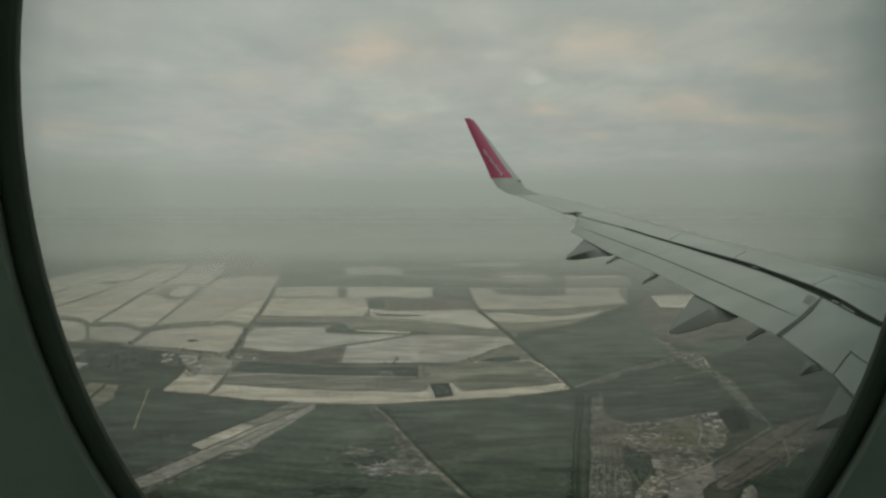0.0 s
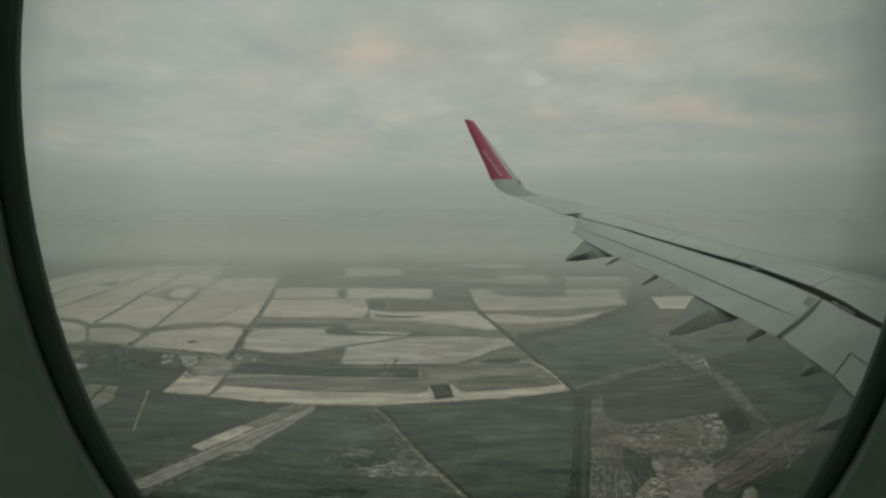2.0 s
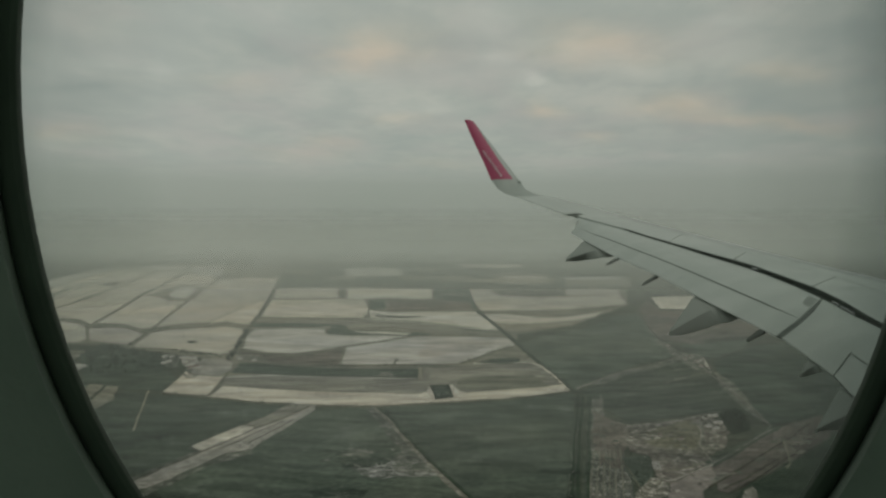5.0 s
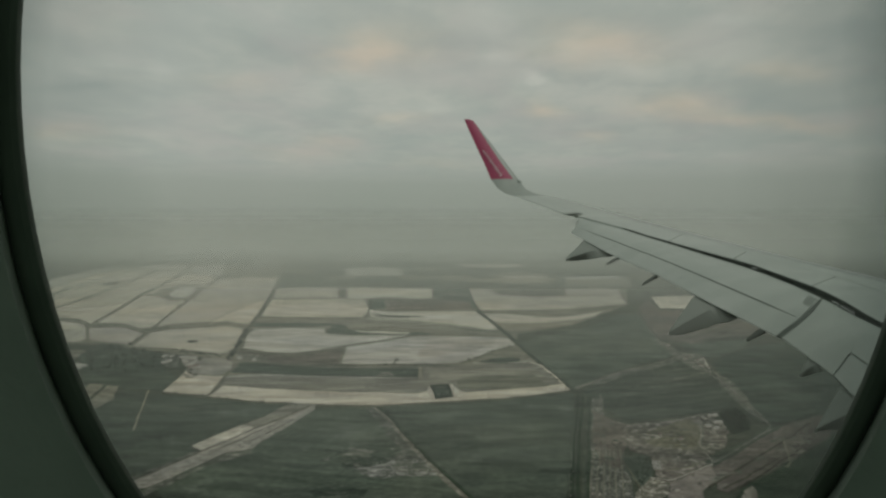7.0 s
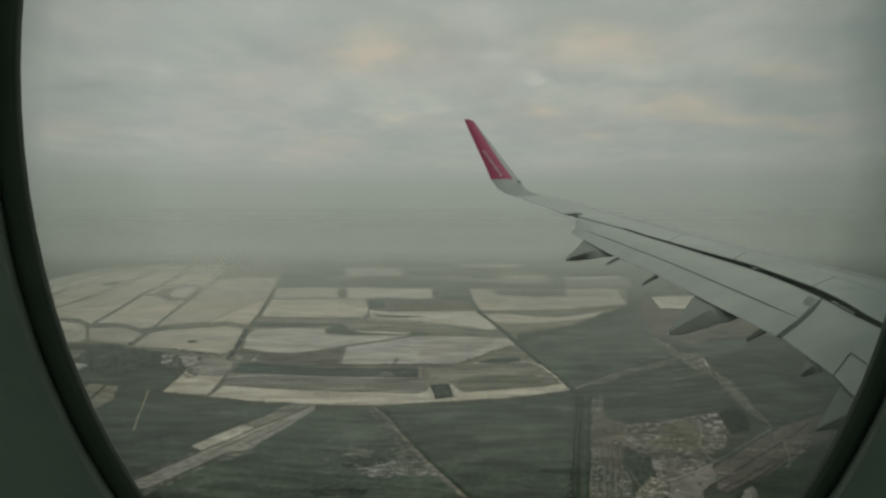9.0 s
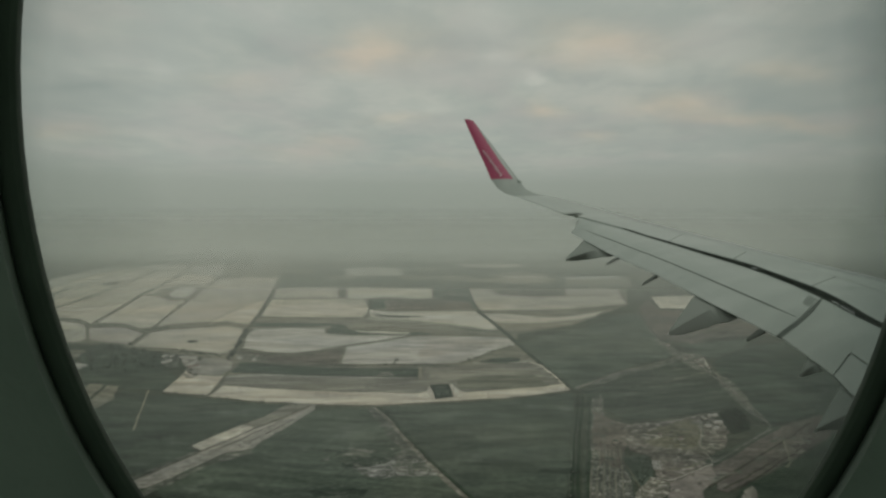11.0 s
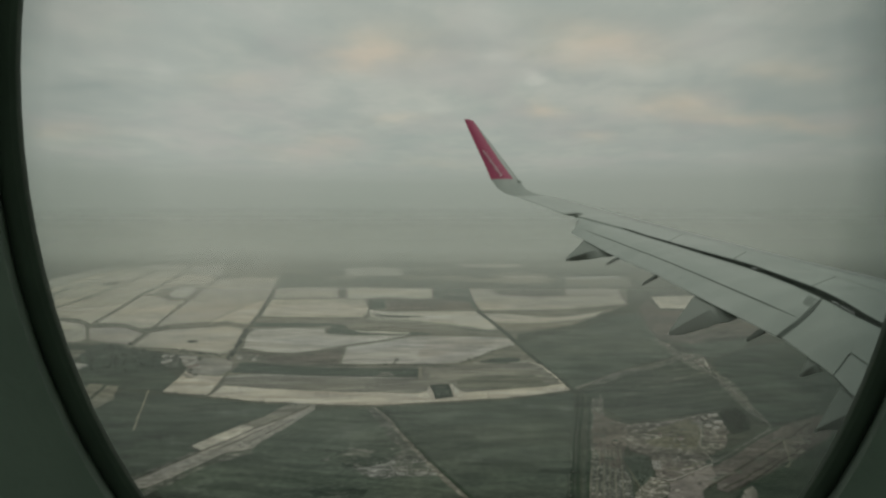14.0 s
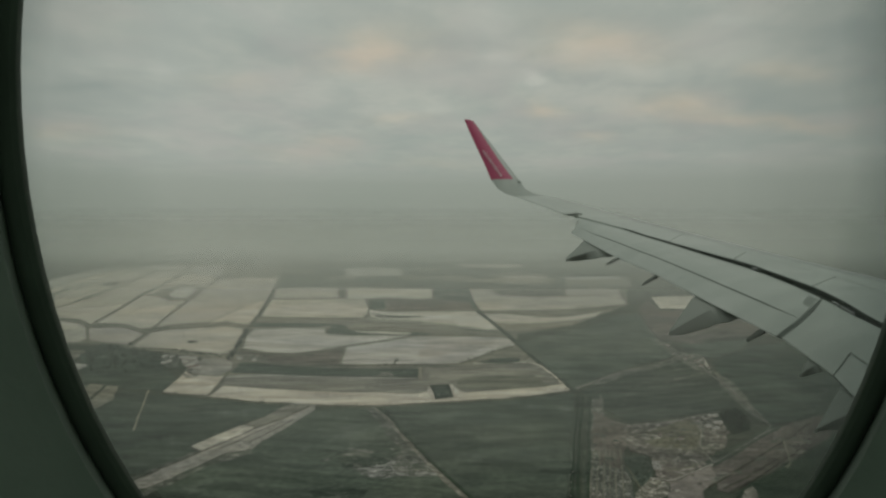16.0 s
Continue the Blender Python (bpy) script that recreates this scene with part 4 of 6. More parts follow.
# the broad dirt road
strip("verge", "weedy", 16, [(-535, 729), (-508, 764), (-472, 811), (-438, 856), (-395, 875)], 0.4, "frosted weedy verge of the dirt road")
strip("verge", "weedy", 9, [(-581, 777), (-540, 832), (-508, 875), (-535, 899)], 0.4, "frosted weedy verge of the dirt road")
field("road_dust", [(-398, 1076), (-391, 1102), (-323, 1089), (-320, 1061), (-362, 975), (-400, 886), (-445, 867), (-481, 817), (-526, 757), (-559, 741), (-570, 774), (-536, 826), (-501, 867), (-469, 915), (-435, 967), (-410, 1016)], 0.4, 7, "broad pale dirt road with verges")
field("pale", [(-533, 895), (-504, 937), (-467, 988), (-433, 975), (-454, 937), (-496, 875)], 0.4, 3, "pale narrow plot beside the road")
field("plough", [(-462, 988), (-429, 1030), (-397, 1096), (-323, 1089), (-381, 1010), (-429, 972)], 0.4, 3, "grey strip beside the road")
field("weedy", [(-479, 813), (-442, 860), (-396, 877), (-405, 856), (-448, 828), (-483, 791)], 0.4, 6, "frosted weeds below the road")
strip("track", "rut", 3.0, [(-561, 784), (-535, 824), (-503, 867)], 0.4, "dark wheel rut")
strip("track", "rut", 3.0, [(-502, 869), (-469, 915), (-439, 959), (-385, 1022), (-339, 1086)], 0.4, "dark wheel rut")
strip("track", "rut", 3.0, [(-465, 884), (-443, 913), (-414, 959), (-380, 1008), (-339, 1070)], 0.4, "dark wheel rut")
strip("track", "rut", 3.0, [(-417, 908), (-387, 957), (-356, 1016)], 0.4, "dark wheel rut")
strip("track", "straw", 3.0, [(-496, 867), (-460, 908), (-429, 954), (-376, 1016), (-332, 1083)], 0.4, "pale crown between the ruts")
strip("track", "tan", 4, [(-811, 1181), (-758, 1076), (-714, 988), (-701, 962)], 0.4, "thin pale farm path")

# fields to the east of the boundary track
field("crop", [(280, 1627), (390, 1701), (611, 1833), (807, 2031), (947, 2122), (849, 1781), (825, 1656), (808, 1484), (606, 1374), (464, 1279), (370, 1188), (331, 1354)], 0.4, 4, "large dark green field")
field("loam", [(380, 1181), (456, 1245), (589, 1335), (773, 1416), (821, 1306), (798, 1196), (771, 1109), (667, 1057), (537, 1022), (437, 1010), (396, 1083)], 0.4, 4, "brownish-green fallow field")
field("crop_deep", [(888, 1416), (1131, 1585), (1363, 1641), (1330, 1416), (895, 967), (851, 1008), (756, 988), (790, 1137), (813, 1245)], 0.4, 4, "large dark green field")
field("crop", [(869, 1599), (1011, 1627), (1190, 1670), (1115, 1585), (901, 1438), (873, 1461)], 0.4, 4, "dark green field")
field("weedy", [(414, 1228), (505, 1297), (617, 1359), (735, 1416), (796, 1461), (738, 1385), (581, 1316), (446, 1228)], 0.4, 10, "frosted weeds along the farm path")
field("weedy", [(811, 1670), (831, 1641), (828, 1521), (886, 1484), (858, 1385), (827, 1316), (793, 1335), (780, 1416), (788, 1521)], 0.4, 8, "frosted rough ground round the hamlet")
field("weedy", [(838, 1335), (835, 1253), (801, 1109), (770, 1008), (746, 999), (762, 1096), (781, 1204)], 0.4, 9, "frosted weeds along the lane")
strip("track", "scrubline", 5, [(372, 1196), (483, 1284), (574, 1340), (686, 1390), (792, 1461)], 0.4, "pale farm path across the green field")
strip("track", "scrubline", 4, [(638, 1236), (717, 1279), (842, 1335)], 0.4, "pale farm path across the green field")
strip("track", "scrubline", 6, [(952, 2146), (857, 1798), (825, 1656), (815, 1496), (817, 1364), (807, 1262), (789, 1158), (778, 1076), (759, 988), (709, 873)], 0.4, "pale tree-lined lane")
strip("track", "pale", 5, [(832, 1416), (871, 1438), (836, 1354)], 0.4, "short pale lane into the hamlet")

# scrubland and works
field("loam", [(383, 1151), (417, 1144), (381, 1010), (433, 999), (373, 873), (328, 700), (233, 700), (299, 873)], 0.4, 7, "rough green and brown grassland")
field("rough", [(391, 1130), (421, 1130), (385, 1008), (387, 918), (356, 813), (326, 700), (252, 700), (306, 873)], 0.4, 10, "rough frosted grassland beside the tracks")
field("earth", [(368, 1051), (399, 1016), (441, 988), (389, 895), (337, 817), (306, 821), (328, 918)], 0.4, 12, "reddish-brown rough ground")
field("scrub", [(428, 988), (502, 1005), (563, 1010), (628, 1039), (661, 999), (597, 895), (550, 860), (485, 873), (421, 860), (392, 873), (392, 918)], 0.4, 12, "rough frosted scrubland with rubble")
field("gravel", [(452, 948), (492, 980), (545, 1003), (596, 1012), (590, 975), (566, 925), (541, 893), (500, 884), (455, 889), (437, 905), (462, 921)], 0.4, 11, "yellowish-grey gravel works yard")
field("rubbly", [(455, 940), (476, 952), (490, 938), (471, 921), (452, 925)], 0.4, 7, "pale heaps at the yard's edge")
field("crop", [(361, 848), (421, 860), (391, 791), (357, 744), (351, 767), (349, 813)], 0.4, 9, "dark overgrown scrub")
field("scrub", [(423, 860), (484, 871), (536, 860), (535, 836), (465, 795), (418, 777), (396, 784)], 0.4, 9, "pale frosted rubble field")
field("scrub", [(461, 848), (513, 869), (536, 848), (502, 821), (450, 806)], 0.4, 7, "pale pinkish bare ground")
field("rubbly", [(353, 757), (387, 786), (418, 774), (396, 741), (356, 700), (318, 700)], 0.4, 9, "pale rubble heaps")
field("bare_pink", [(418, 774), (478, 798), (526, 821), (516, 784), (469, 748), (435, 700), (375, 700)], 0.4, 8, "pale pinkish bare ground")
field("earth", [(524, 817), (594, 860), (699, 927), (780, 978), (858, 1016), (945, 1039), (895, 967), (784, 895), (656, 821), (560, 769), (524, 754), (505, 738), (492, 752), (503, 764), (498, 775), (512, 781)], 0.4, 9, "reddish-brown strip of bare earth")
field("loam", [(515, 836), (596, 882), (701, 947), (774, 994), (784, 983), (677, 913), (584, 852), (526, 821)], 0.4, 5, "grey-green strip beside the bare earth")
field("grass", [(534, 751), (657, 817), (785, 890), (886, 957), (659, 700), (479, 700)], 0.4, 6, "dark green field below the bare strip")
field("weedy", [(493, 774), (527, 798), (540, 791), (510, 771)], 0.4, 4, "frosted patch beside the bare earth")
field("rubbly", [(508, 718), (538, 748), (561, 757), (553, 735), (530, 708)], 0.4, 5, "pale rubble heap")
field("rubbly", [(262, 741), (279, 744), (277, 723), (258, 717)], 0.4, 3, "pale rubble heap")
field("pond", [(676, 1045), (730, 1076), (745, 1057), (702, 967), (650, 947), (643, 967)], 0.4, 6, "dark square thicket beside the sheds")
strip("track", "rut", 4.5, [(481, 757), (556, 802), (651, 860), (769, 937), (863, 999)], 0.4, "dark rut across the bare strip")
strip("track", "rut", 3.5, [(511, 742), (573, 776), (655, 826), (741, 880)], 0.4, "dark rut across the bare strip")
strip("track", "weedy", 5, [(512, 822), (570, 854), (650, 905), (745, 966)], 0.4, "frosted edge of the bare strip")
strip("track", "rut", 4, [(502, 751), (565, 784), (676, 848)], 0.4, "dark rut across the bare strip")
strip("track", "ditch_grass", 3, [(493, 767), (531, 791), (556, 802)], 0.4, "pale rut across the bare strip")
strip("track", "ditch_grass", 3, [(738, 922), (712, 873), (687, 832), (666, 817)], 0.4, "faint curved wheel track")
strip("track", "scrubline", 4, [(599, 994), (577, 942), (540, 895), (516, 873)], 0.4, "pale gravel lane")
strip("track", "grass", 5, [(365, 1158), (320, 1022), (268, 873), (220, 714)], 0.4, "grassy boundary track between the fields")
strip("track", "grass", 6, [(378, 1158), (331, 1022), (280, 873), (230, 714)], 0.4, "grassy boundary track between the fields")
strip("track", "loam", 3, [(388, 1158), (340, 1022), (292, 873), (239, 714)], 0.4, "pale boundary track between the fields")
strip("track", "loam", 2.4, [(372, 1158), (325, 1022), (274, 873), (225, 714)], 0.4, "pale boundary track between the fields")
strip("track", "grass", 4, [(399, 1158), (350, 1022), (303, 873), (249, 714)], 0.4, "grassy boundary track between the fields")
strip("track", "scrubline", 2.4, [(427, 1158), (374, 1022), (336, 873), (276, 714)], 0.4, "pale boundary track between the fields")
strip("track", "loam", 2.4, [(356, 1158), (312, 1022), (259, 873), (212, 714)], 0.4, "pale boundary track between the fields")
patches([(426, 978), (560, 1005), (662, 1005), (595, 895), (485, 873), (421, 860), (391, 882)], 26, 7, ('rubbly', 'scrub', 'earth', 'rough', 'weedy'), "small patch of disturbed frosted ground", 3)
patches([(357, 1010), (420, 988), (373, 873), (340, 817), (301, 832)], 16, 8, ('earth', 'rough', 'crop', 'weedy'), "small patch of rough ground", 4)
patches([(424, 856), (536, 860), (530, 821), (471, 761), (390, 729), (346, 729), (386, 784)], 18, 7, ('rubbly', 'bare_pink', 'scrub', 'earth'), "small patch of rubble and bare ground", 6)
patches([(549, 809), (756, 947), (866, 994), (779, 904), (560, 777)], 10, 9, ('weedy', 'rough', 'loam'), "small weedy patch on bare earth", 8)
patches([(-261, 873), (-172, 895), (-101, 904), (-26, 802), (-130, 781), (-222, 813)], 10, 10, ('weedy', 'loam'), "small frosted patch in the dark field", 9)
strip("track", "verge", 2.4, [(316, 882), (284, 802), (250, 711)], 0.4, "pale planted row on rough grassland")
strip("track", "verge", 2.4, [(326, 882), (296, 802), (261, 711)], 0.4, "pale planted row on rough grassland")
strip("track", "verge", 2.4, [(337, 882), (307, 802), (273, 711)], 0.4, "pale planted row on rough grassland")
strip("track", "verge", 2.4, [(347, 882), (318, 802), (285, 711)], 0.4, "pale planted row on rough grassland")
strip("track", "verge", 2.4, [(358, 882), (329, 802), (296, 711)], 0.4, "pale planted row on rough grassland")
strip("track", "verge", 2.4, [(369, 882), (341, 802), (309, 711)], 0.4, "pale planted row on rough grassland")
strip("track", "yard", 2.2, [(420, 975), (499, 999), (569, 1016), (637, 1039), (654, 1045)], 0.4, "pale lane along the works")
strip("track", "yard", 2.0, [(598, 1005), (582, 957), (547, 904), (539, 864), (535, 836)], 0.4, "pale lane through the works yard")
strip("track", "scrubline", 2.6, [(403, 882), (467, 884), (533, 890), (571, 895)], 0.4, "pale lane under the works yard")
strip("track", "yard", 3, [(386, 784), (420, 777), (470, 798), (531, 828)], 0.4, "pale track at the rubble's edge")
strip("track", "dirt", 2.5, [(359, 848), (357, 802), (354, 751), (345, 714)], 0.4, "dark ditch in the scrub")
strip("track", "dirt", 2.5, [(430, 809), (478, 817), (524, 840)], 0.4, "dark ditch in the scrub")

# plots that lie aside of the window's view
field("plough", [(-1013, 1229), (-965, 1221), (-923, 1078), (-961, 1085)], 0.3, 4, "striped narrow plough plot")
field("plough", [(-953, 1216), (-915, 1212), (-890, 1155), (-867, 1133), (-870, 1071), (-911, 1076)], 0.3, 4, "striped narrow plough plot")
field("plough", [(-1544, 1455), (-1568, 1578), (-1504, 1582), (-1472, 1431)], 0.3, 4, "small ploughed plot")
field("plough", [(-1459, 1429), (-1472, 1561), (-1402, 1558), (-1364, 1377)], 0.3, 4, "small ploughed plot")
field("ash", [(-1352, 1369), (-1333, 1442), (-1271, 1426), (-1271, 1336)], 0.3, 4, "small ash-grey plot")
field("ash", [(-1266, 1333), (-1255, 1416), (-1197, 1399), (-1195, 1313)], 0.3, 4, "small ash-grey plot")
field("ash", [(-1189, 1312), (-1189, 1398), (-1141, 1385), (-1132, 1299)], 0.3, 4, "small ash-grey plot")
field("plough", [(-1328, 1446), (-1339, 1538), (-1253, 1523), (-1232, 1419)], 0.3, 4, "small ploughed plot")
field("ash", [(1617, 1832), (1667, 1873), (1760, 1414), (1691, 1351)], 0.3, 4, "long pale airstrip-like field")
field("plough", [(1673, 1887), (1811, 1972), (1836, 1469), (1767, 1416)], 0.3, 4, "long grey field beside pale strips")
field("ash", [(1808, 1985), (1936, 2055), (1990, 1600), (1857, 1485)], 0.3, 4, "long pale field")

# hedges and trees, thickest along the hedged road
hedge([(-706, 1416), (-765, 1627), (-810, 1798)], 4, 9, "dark leafless hedgerow along the field edge")
hedge([(-819, 1833), (-875, 2087), (-1005, 2566), (-1172, 3159)], 6, 8, "dark leafless hedgerow along the field edge")
hedge([(-999, 1540), (-896, 1508), (-805, 1484), (-707, 1450)], 5, 8, "dark leafless hedgerow along the field edge")
hedge([(-1125, 1559), (-995, 1533)], 9, 6, "dark leafless hedgerow along the field edge")
hedge([(-1156, 1585), (-1200, 1765)], 7, 7, "dark leafless hedgerow along the field edge")
hedge([(-1200, 1765), (-1301, 2075), (-1395, 2389), (-1612, 3159)], 16, 5, "dark leafless hedgerow along the field edge")
hedge([(-1528, 1898), (-1602, 2122), (-1756, 2549), (-1904, 3058)], 18, 5, "dark leafless hedgerow along the field edge")
hedge([(-1958, 2209), (-2010, 2451), (-2100, 2896)], 20, 5, "dark leafless hedgerow along the field edge")
hedge([(-1630, 1947), (-1526, 1870), (-1421, 1870), (-1345, 1852), (-1248, 1781), (-1161, 1842), (-1061, 1879), (-834, 1852)], 13, 4, "low dark reeds along the stream")
hedge([(-325, 1374), (-152, 1380), (-7, 1382)], 5, 6, "dark leafless hedgerow along the field edge")
hedge([(57, 1400), (110, 1450), (179, 1521), (256, 1579)], 6, 6, "dark leafless hedgerow along the field edge")
hedge([(-728, 1546), (-525, 1484), (-355, 1579), (-138, 1708)], 14, 4, "dark leafless hedgerow along the field edge")
hedge([(-153, 1390), (-154, 1433)], 5, 7, "small dark copse at the field edge")
hedge([(-960, 1627), (-924, 1627)], 5, 5, "small dark copse in a pale field")
hedge([(-763, 1166), (-625, 1137), (-490, 1109), (-337, 1089)], 7, 5, "dark leafless hedgerow along the field edge")
hedge([(-322, 1086), (-121, 1089), (23, 1109), (143, 1126), (252, 1147), (348, 1177)], 8, 5, "dark leafless hedgerow along the field edge")
hedge([(165, 2158), (246, 1781), (278, 1627)], 7, 6, "dark leafless hedgerow along the field edge")
hedge([(278, 1627), (325, 1344), (345, 1188)], 9, 5, "dark leafless hedgerow along the field edge")
hedge([(-653, 2811), (-558, 2451)], 9, 9, "dark trees between the stubble fields")
hedge([(-399, 2389), (-360, 2171)], 9, 7, "dark trees between the stubble fields")
hedge([(-260, 2134), (-179, 2158), (-11, 2158)], 12, 7, "dark trees between the stubble fields")
hedge([(-1037, 2751), (-680, 2832)], 24, 8, "distant dark tree belt")
hedge([(-612, 2791), (-72, 2791)], 22, 8, "distant dark tree belt")
hedge([(-1175, 3212), (-726, 3239), (-284, 3239), (195, 3294)], 22, 8, "distant dark tree belt")
hedge([(168, 2771), (343, 2771), (803, 2751)], 20, 8, "distant dark tree belt")
hedge([(-1421, 3893), (-862, 3854), (-320, 3893), (346, 3536), (916, 3294)], 26, 8, "distant dark tree belt")
hedge([(-2981, 3973), (-2318, 3973), (-1450, 3973)], 30, 9, "distant dark tree belt")
hedge([(-171, 1076), (-90, 937), (-24, 821), (28, 741)], 9, 5, "scattered bare bushes along the track")
hedge([(952, 2146), (825, 1656), (817, 1364)], 6, 4, "scattered bare bushes along the lane")
hedge([(817, 1364), (789, 1158), (759, 988)], 6, 4, "scattered bare bushes along the lane")
hedge([(414, 1228), (572, 1335), (792, 1461)], 8, 3, "scattered bare bushes along the farm path")
hedge([(301, 967), (268, 873), (220, 729)], 10, 3, "scattered bare bushes along the boundary track")
hedge([(-559, 791), (-537, 828), (-505, 871), (-471, 920)], 5, 2.2, "small dark posts and bushes beside the road")
hedge([(-425, 873), (-401, 888), (-386, 922)], 5, 2.2, "small dark bushes on the road's verge")
scatter("bushes", [(-1247, 1502), (-1272, 1613), (-1160, 1585), (-971, 1496), (-893, 1354), (-951, 1306), (-1079, 1316)], 700, 5, "twigs", "dark leafless woodland at the edge of the fields", "wood")
scatter("bushes", [(676, 1045), (730, 1076), (745, 1057), (702, 967), (650, 947), (643, 967)], 320, 4.5, "twigs", "dark thicket beside the pale sheds", "wood")
scatter("bushes", [(-797, 1330), (-817, 1416), (-793, 1406), (-740, 1297), (-754, 1279)], 90, 3.2, "twigs", "dark trees round the farm yard", "tree")
scatter("bushes", [(-790, 1306), (-745, 1306), (-722, 1270), (-754, 1262)], 60, 3.4, "twigs", "dark trees below the farm yard", "tree")
scatter("bushes", [(123, 1416), (232, 1461), (260, 1438), (212, 1390)], 130, 3.5, "twigs", "dark bushes at the field corner", "bush")
scatter("bushes", [(-187, 3294), (255, 3536), (445, 3602), (447, 2987), (181, 3058), (-95, 3083)], 160, 7, "twigs", "distant trees round a village", "tree")
scatter("bushes", [(820, 1627), (886, 1484), (827, 1316), (777, 1390)], 120, 3, "frosted_twigs", "pale bare bushes round the hamlet", "bush")
scatter("bushes", [(-558, 777), (-499, 860), (-430, 957), (-333, 1076), (-370, 980), (-405, 882), (-486, 817)], 300, 1.8, "frosted_twigs", "frosted weeds along the dirt road", "weeds")
scatter("bushes", [(-180, 817), (-94, 836), (-39, 860), (-15, 795), (-89, 784)], 320, 1.7, "frost_pale", "frosted weeds in a dark field", "weeds")
scatter("bushes", [(361, 1022), (499, 999), (660, 994), (557, 856), (396, 784), (356, 813)], 260, 2.4, "twigs", "dark low bushes on rough scrubland", "bush")
scatter("bushes", [(363, 848), (419, 856), (389, 791), (356, 751)], 160, 2.4, "twigs", "dark bushes in the overgrown scrub", "bush")
scatter("rubble", [(428, 988), (563, 1010), (661, 999), (597, 895), (536, 860), (446, 798), (388, 784), (392, 873)], 360, 1.5, "rubble_pale", "pale frosted rubble strewn over scrubland", "rubble")
scatter("rubble", [(604, 1016), (671, 1016), (594, 890), (537, 882)], 120, 2.0, "rubble_pale", "pale rubble round the works yard", "rubble")
scatter("rubble", [(328, 723), (386, 784), (418, 774), (372, 714)], 140, 1.5, "rubble_pale", "pale rubble heaps beside the bare ground", "rubble")
scatter("rubble", [(517, 726), (540, 748), (561, 754), (549, 729)], 50, 1.8, "rubble_pale", "pale rubble heap at the field corner", "rubble")
scatter("bushes", [(529, 795), (760, 952), (891, 1008), (787, 899), (553, 767)], 220, 1.6, "frosted_twigs", "frosted weeds on bare earth", "weeds")

# farm sheds, works sheds, greenhouses, hamlet and far village
house(-943, 1461, 16, 9, 4, 80, "roof_pale", "pale-roofed farm shed beside the farm yard")
house(-899, 1416, 16, 9, 4, 8, "roof_pale", "pale-roofed farm shed beside the farm yard")
house(-906, 1400, 14, 8, 4, 10, "roof_pale", "pale-roofed farm shed beside the farm yard")
house(-919, 1461, 14, 8, 4, 85, "roof_pale", "pale-roofed farm shed beside the farm yard")
house(-870, 1450, 30, 9, 4, 6, "roof_pale", "pale-roofed farm shed beside the farm yard")
house(-836, 1444, 22, 9, 4, 6, "roof_pale", "pale-roofed farm shed beside the farm yard")
house(-844, 1411, 18, 8, 4, 10, "roof_pale", "pale-roofed farm shed beside the farm yard")
house(-810, 1385, 26, 8, 4, 45, "roof_pale", "pale-roofed farm shed beside the farm yard")
house(-810, 1411, 14, 8, 4, 95, "roof_pale", "pale-roofed farm shed beside the farm yard")
house(-768, 1354, 14, 8, 4, 40, "roof_pale", "pale-roofed farm shed beside the farm yard")
house(-679, 1438, 16, 8, 4, 10, "roof_pale", "pale-roofed farm shed beside the farm yard")
house(-625, 1427, 12, 7, 4, 20, "roof_pale", "pale-roofed farm shed beside the farm yard")
house(-784, 1364, 20, 9, 4, 45, "roof_dark", "dark-roofed barn beside the farm yard")
house(-797, 1354, 12, 8, 4, 50, "roof_dark", "dark-roofed barn beside the farm yard")
house(651, 1030, 25, 6, 4, 8, "roof_pale", "long pale-roofed shed in the gravel works")
house(643, 996, 22, 6, 4, 8, "roof_pale", "long pale-roofed shed in the gravel works")
house(608, 978, 14, 6, 4, 10, "roof_pale", "long pale-roofed shed in the gravel works")
house(620, 967, 16, 5, 4, 10, "roof_pale", "long pale-roofed shed in the gravel works")
house(623, 1016, 10, 6, 4, 100, "roof_pale", "long pale-roofed shed in the gravel works")
house(410, 821, 27, 3.0, 2.4, 72, "roof_pale", "low pale greenhouse tunnel beside scrubland")
house(415, 821, 27, 3.0, 2.4, 72, "roof_pale", "low pale greenhouse tunnel beside scrubland")
house(420, 821, 27, 3.0, 2.4, 72, "roof_pale", "low pale greenhouse tunnel beside scrubland")
house(516, 922, 10, 6, 3.5, 20, "roof_dark", "small dark hut in the works yard")
house(479, 937, 9, 6, 3.5, 60, "roof_dark", "small dark hut in the works yard")
house(832, 1416, 11, 8, 4.5, 20, "roof_dark", "small dark-roofed house beside the lane")
house(867, 1438, 11, 8, 4.5, 60, "roof_dark", "small dark-roofed house beside the lane")
house(822, 1374, 11, 8, 4.5, 10, "roof_dark", "small dark-roofed house beside the lane")
house(838, 1461, 11, 8, 4.5, 80, "roof_dark", "small dark-roofed house beside the lane")
house(807, 1438, 11, 8, 4.5, 30, "roof_dark", "small dark-roofed house beside the lane")
house(836, 1354, 11, 8, 4.5, 40, "roof_dark", "small dark-roofed house beside the lane")
house(825, 1585, 11, 8, 4.5, 10, "roof_dark", "small dark-roofed house beside the lane")
house(-97, 3411, 24, 13, 8, 0, "roof_pale", "distant village house fading in haze")
house(68, 3294, 24, 13, 8, 20, "roof_pale", "distant village house fading in haze")
house(237, 3411, 24, 13, 8, 10, "roof_pale", "distant village house fading in haze")
house(309, 3239, 24, 13, 8, 5, "roof_pale", "distant village house fading in haze")
house(397, 3504, 24, 13, 8, 15, "roof_pale", "distant village house fading in haze")
house(-225, 3569, 24, 13, 8, 0, "roof_pale", "distant village house fading in haze")
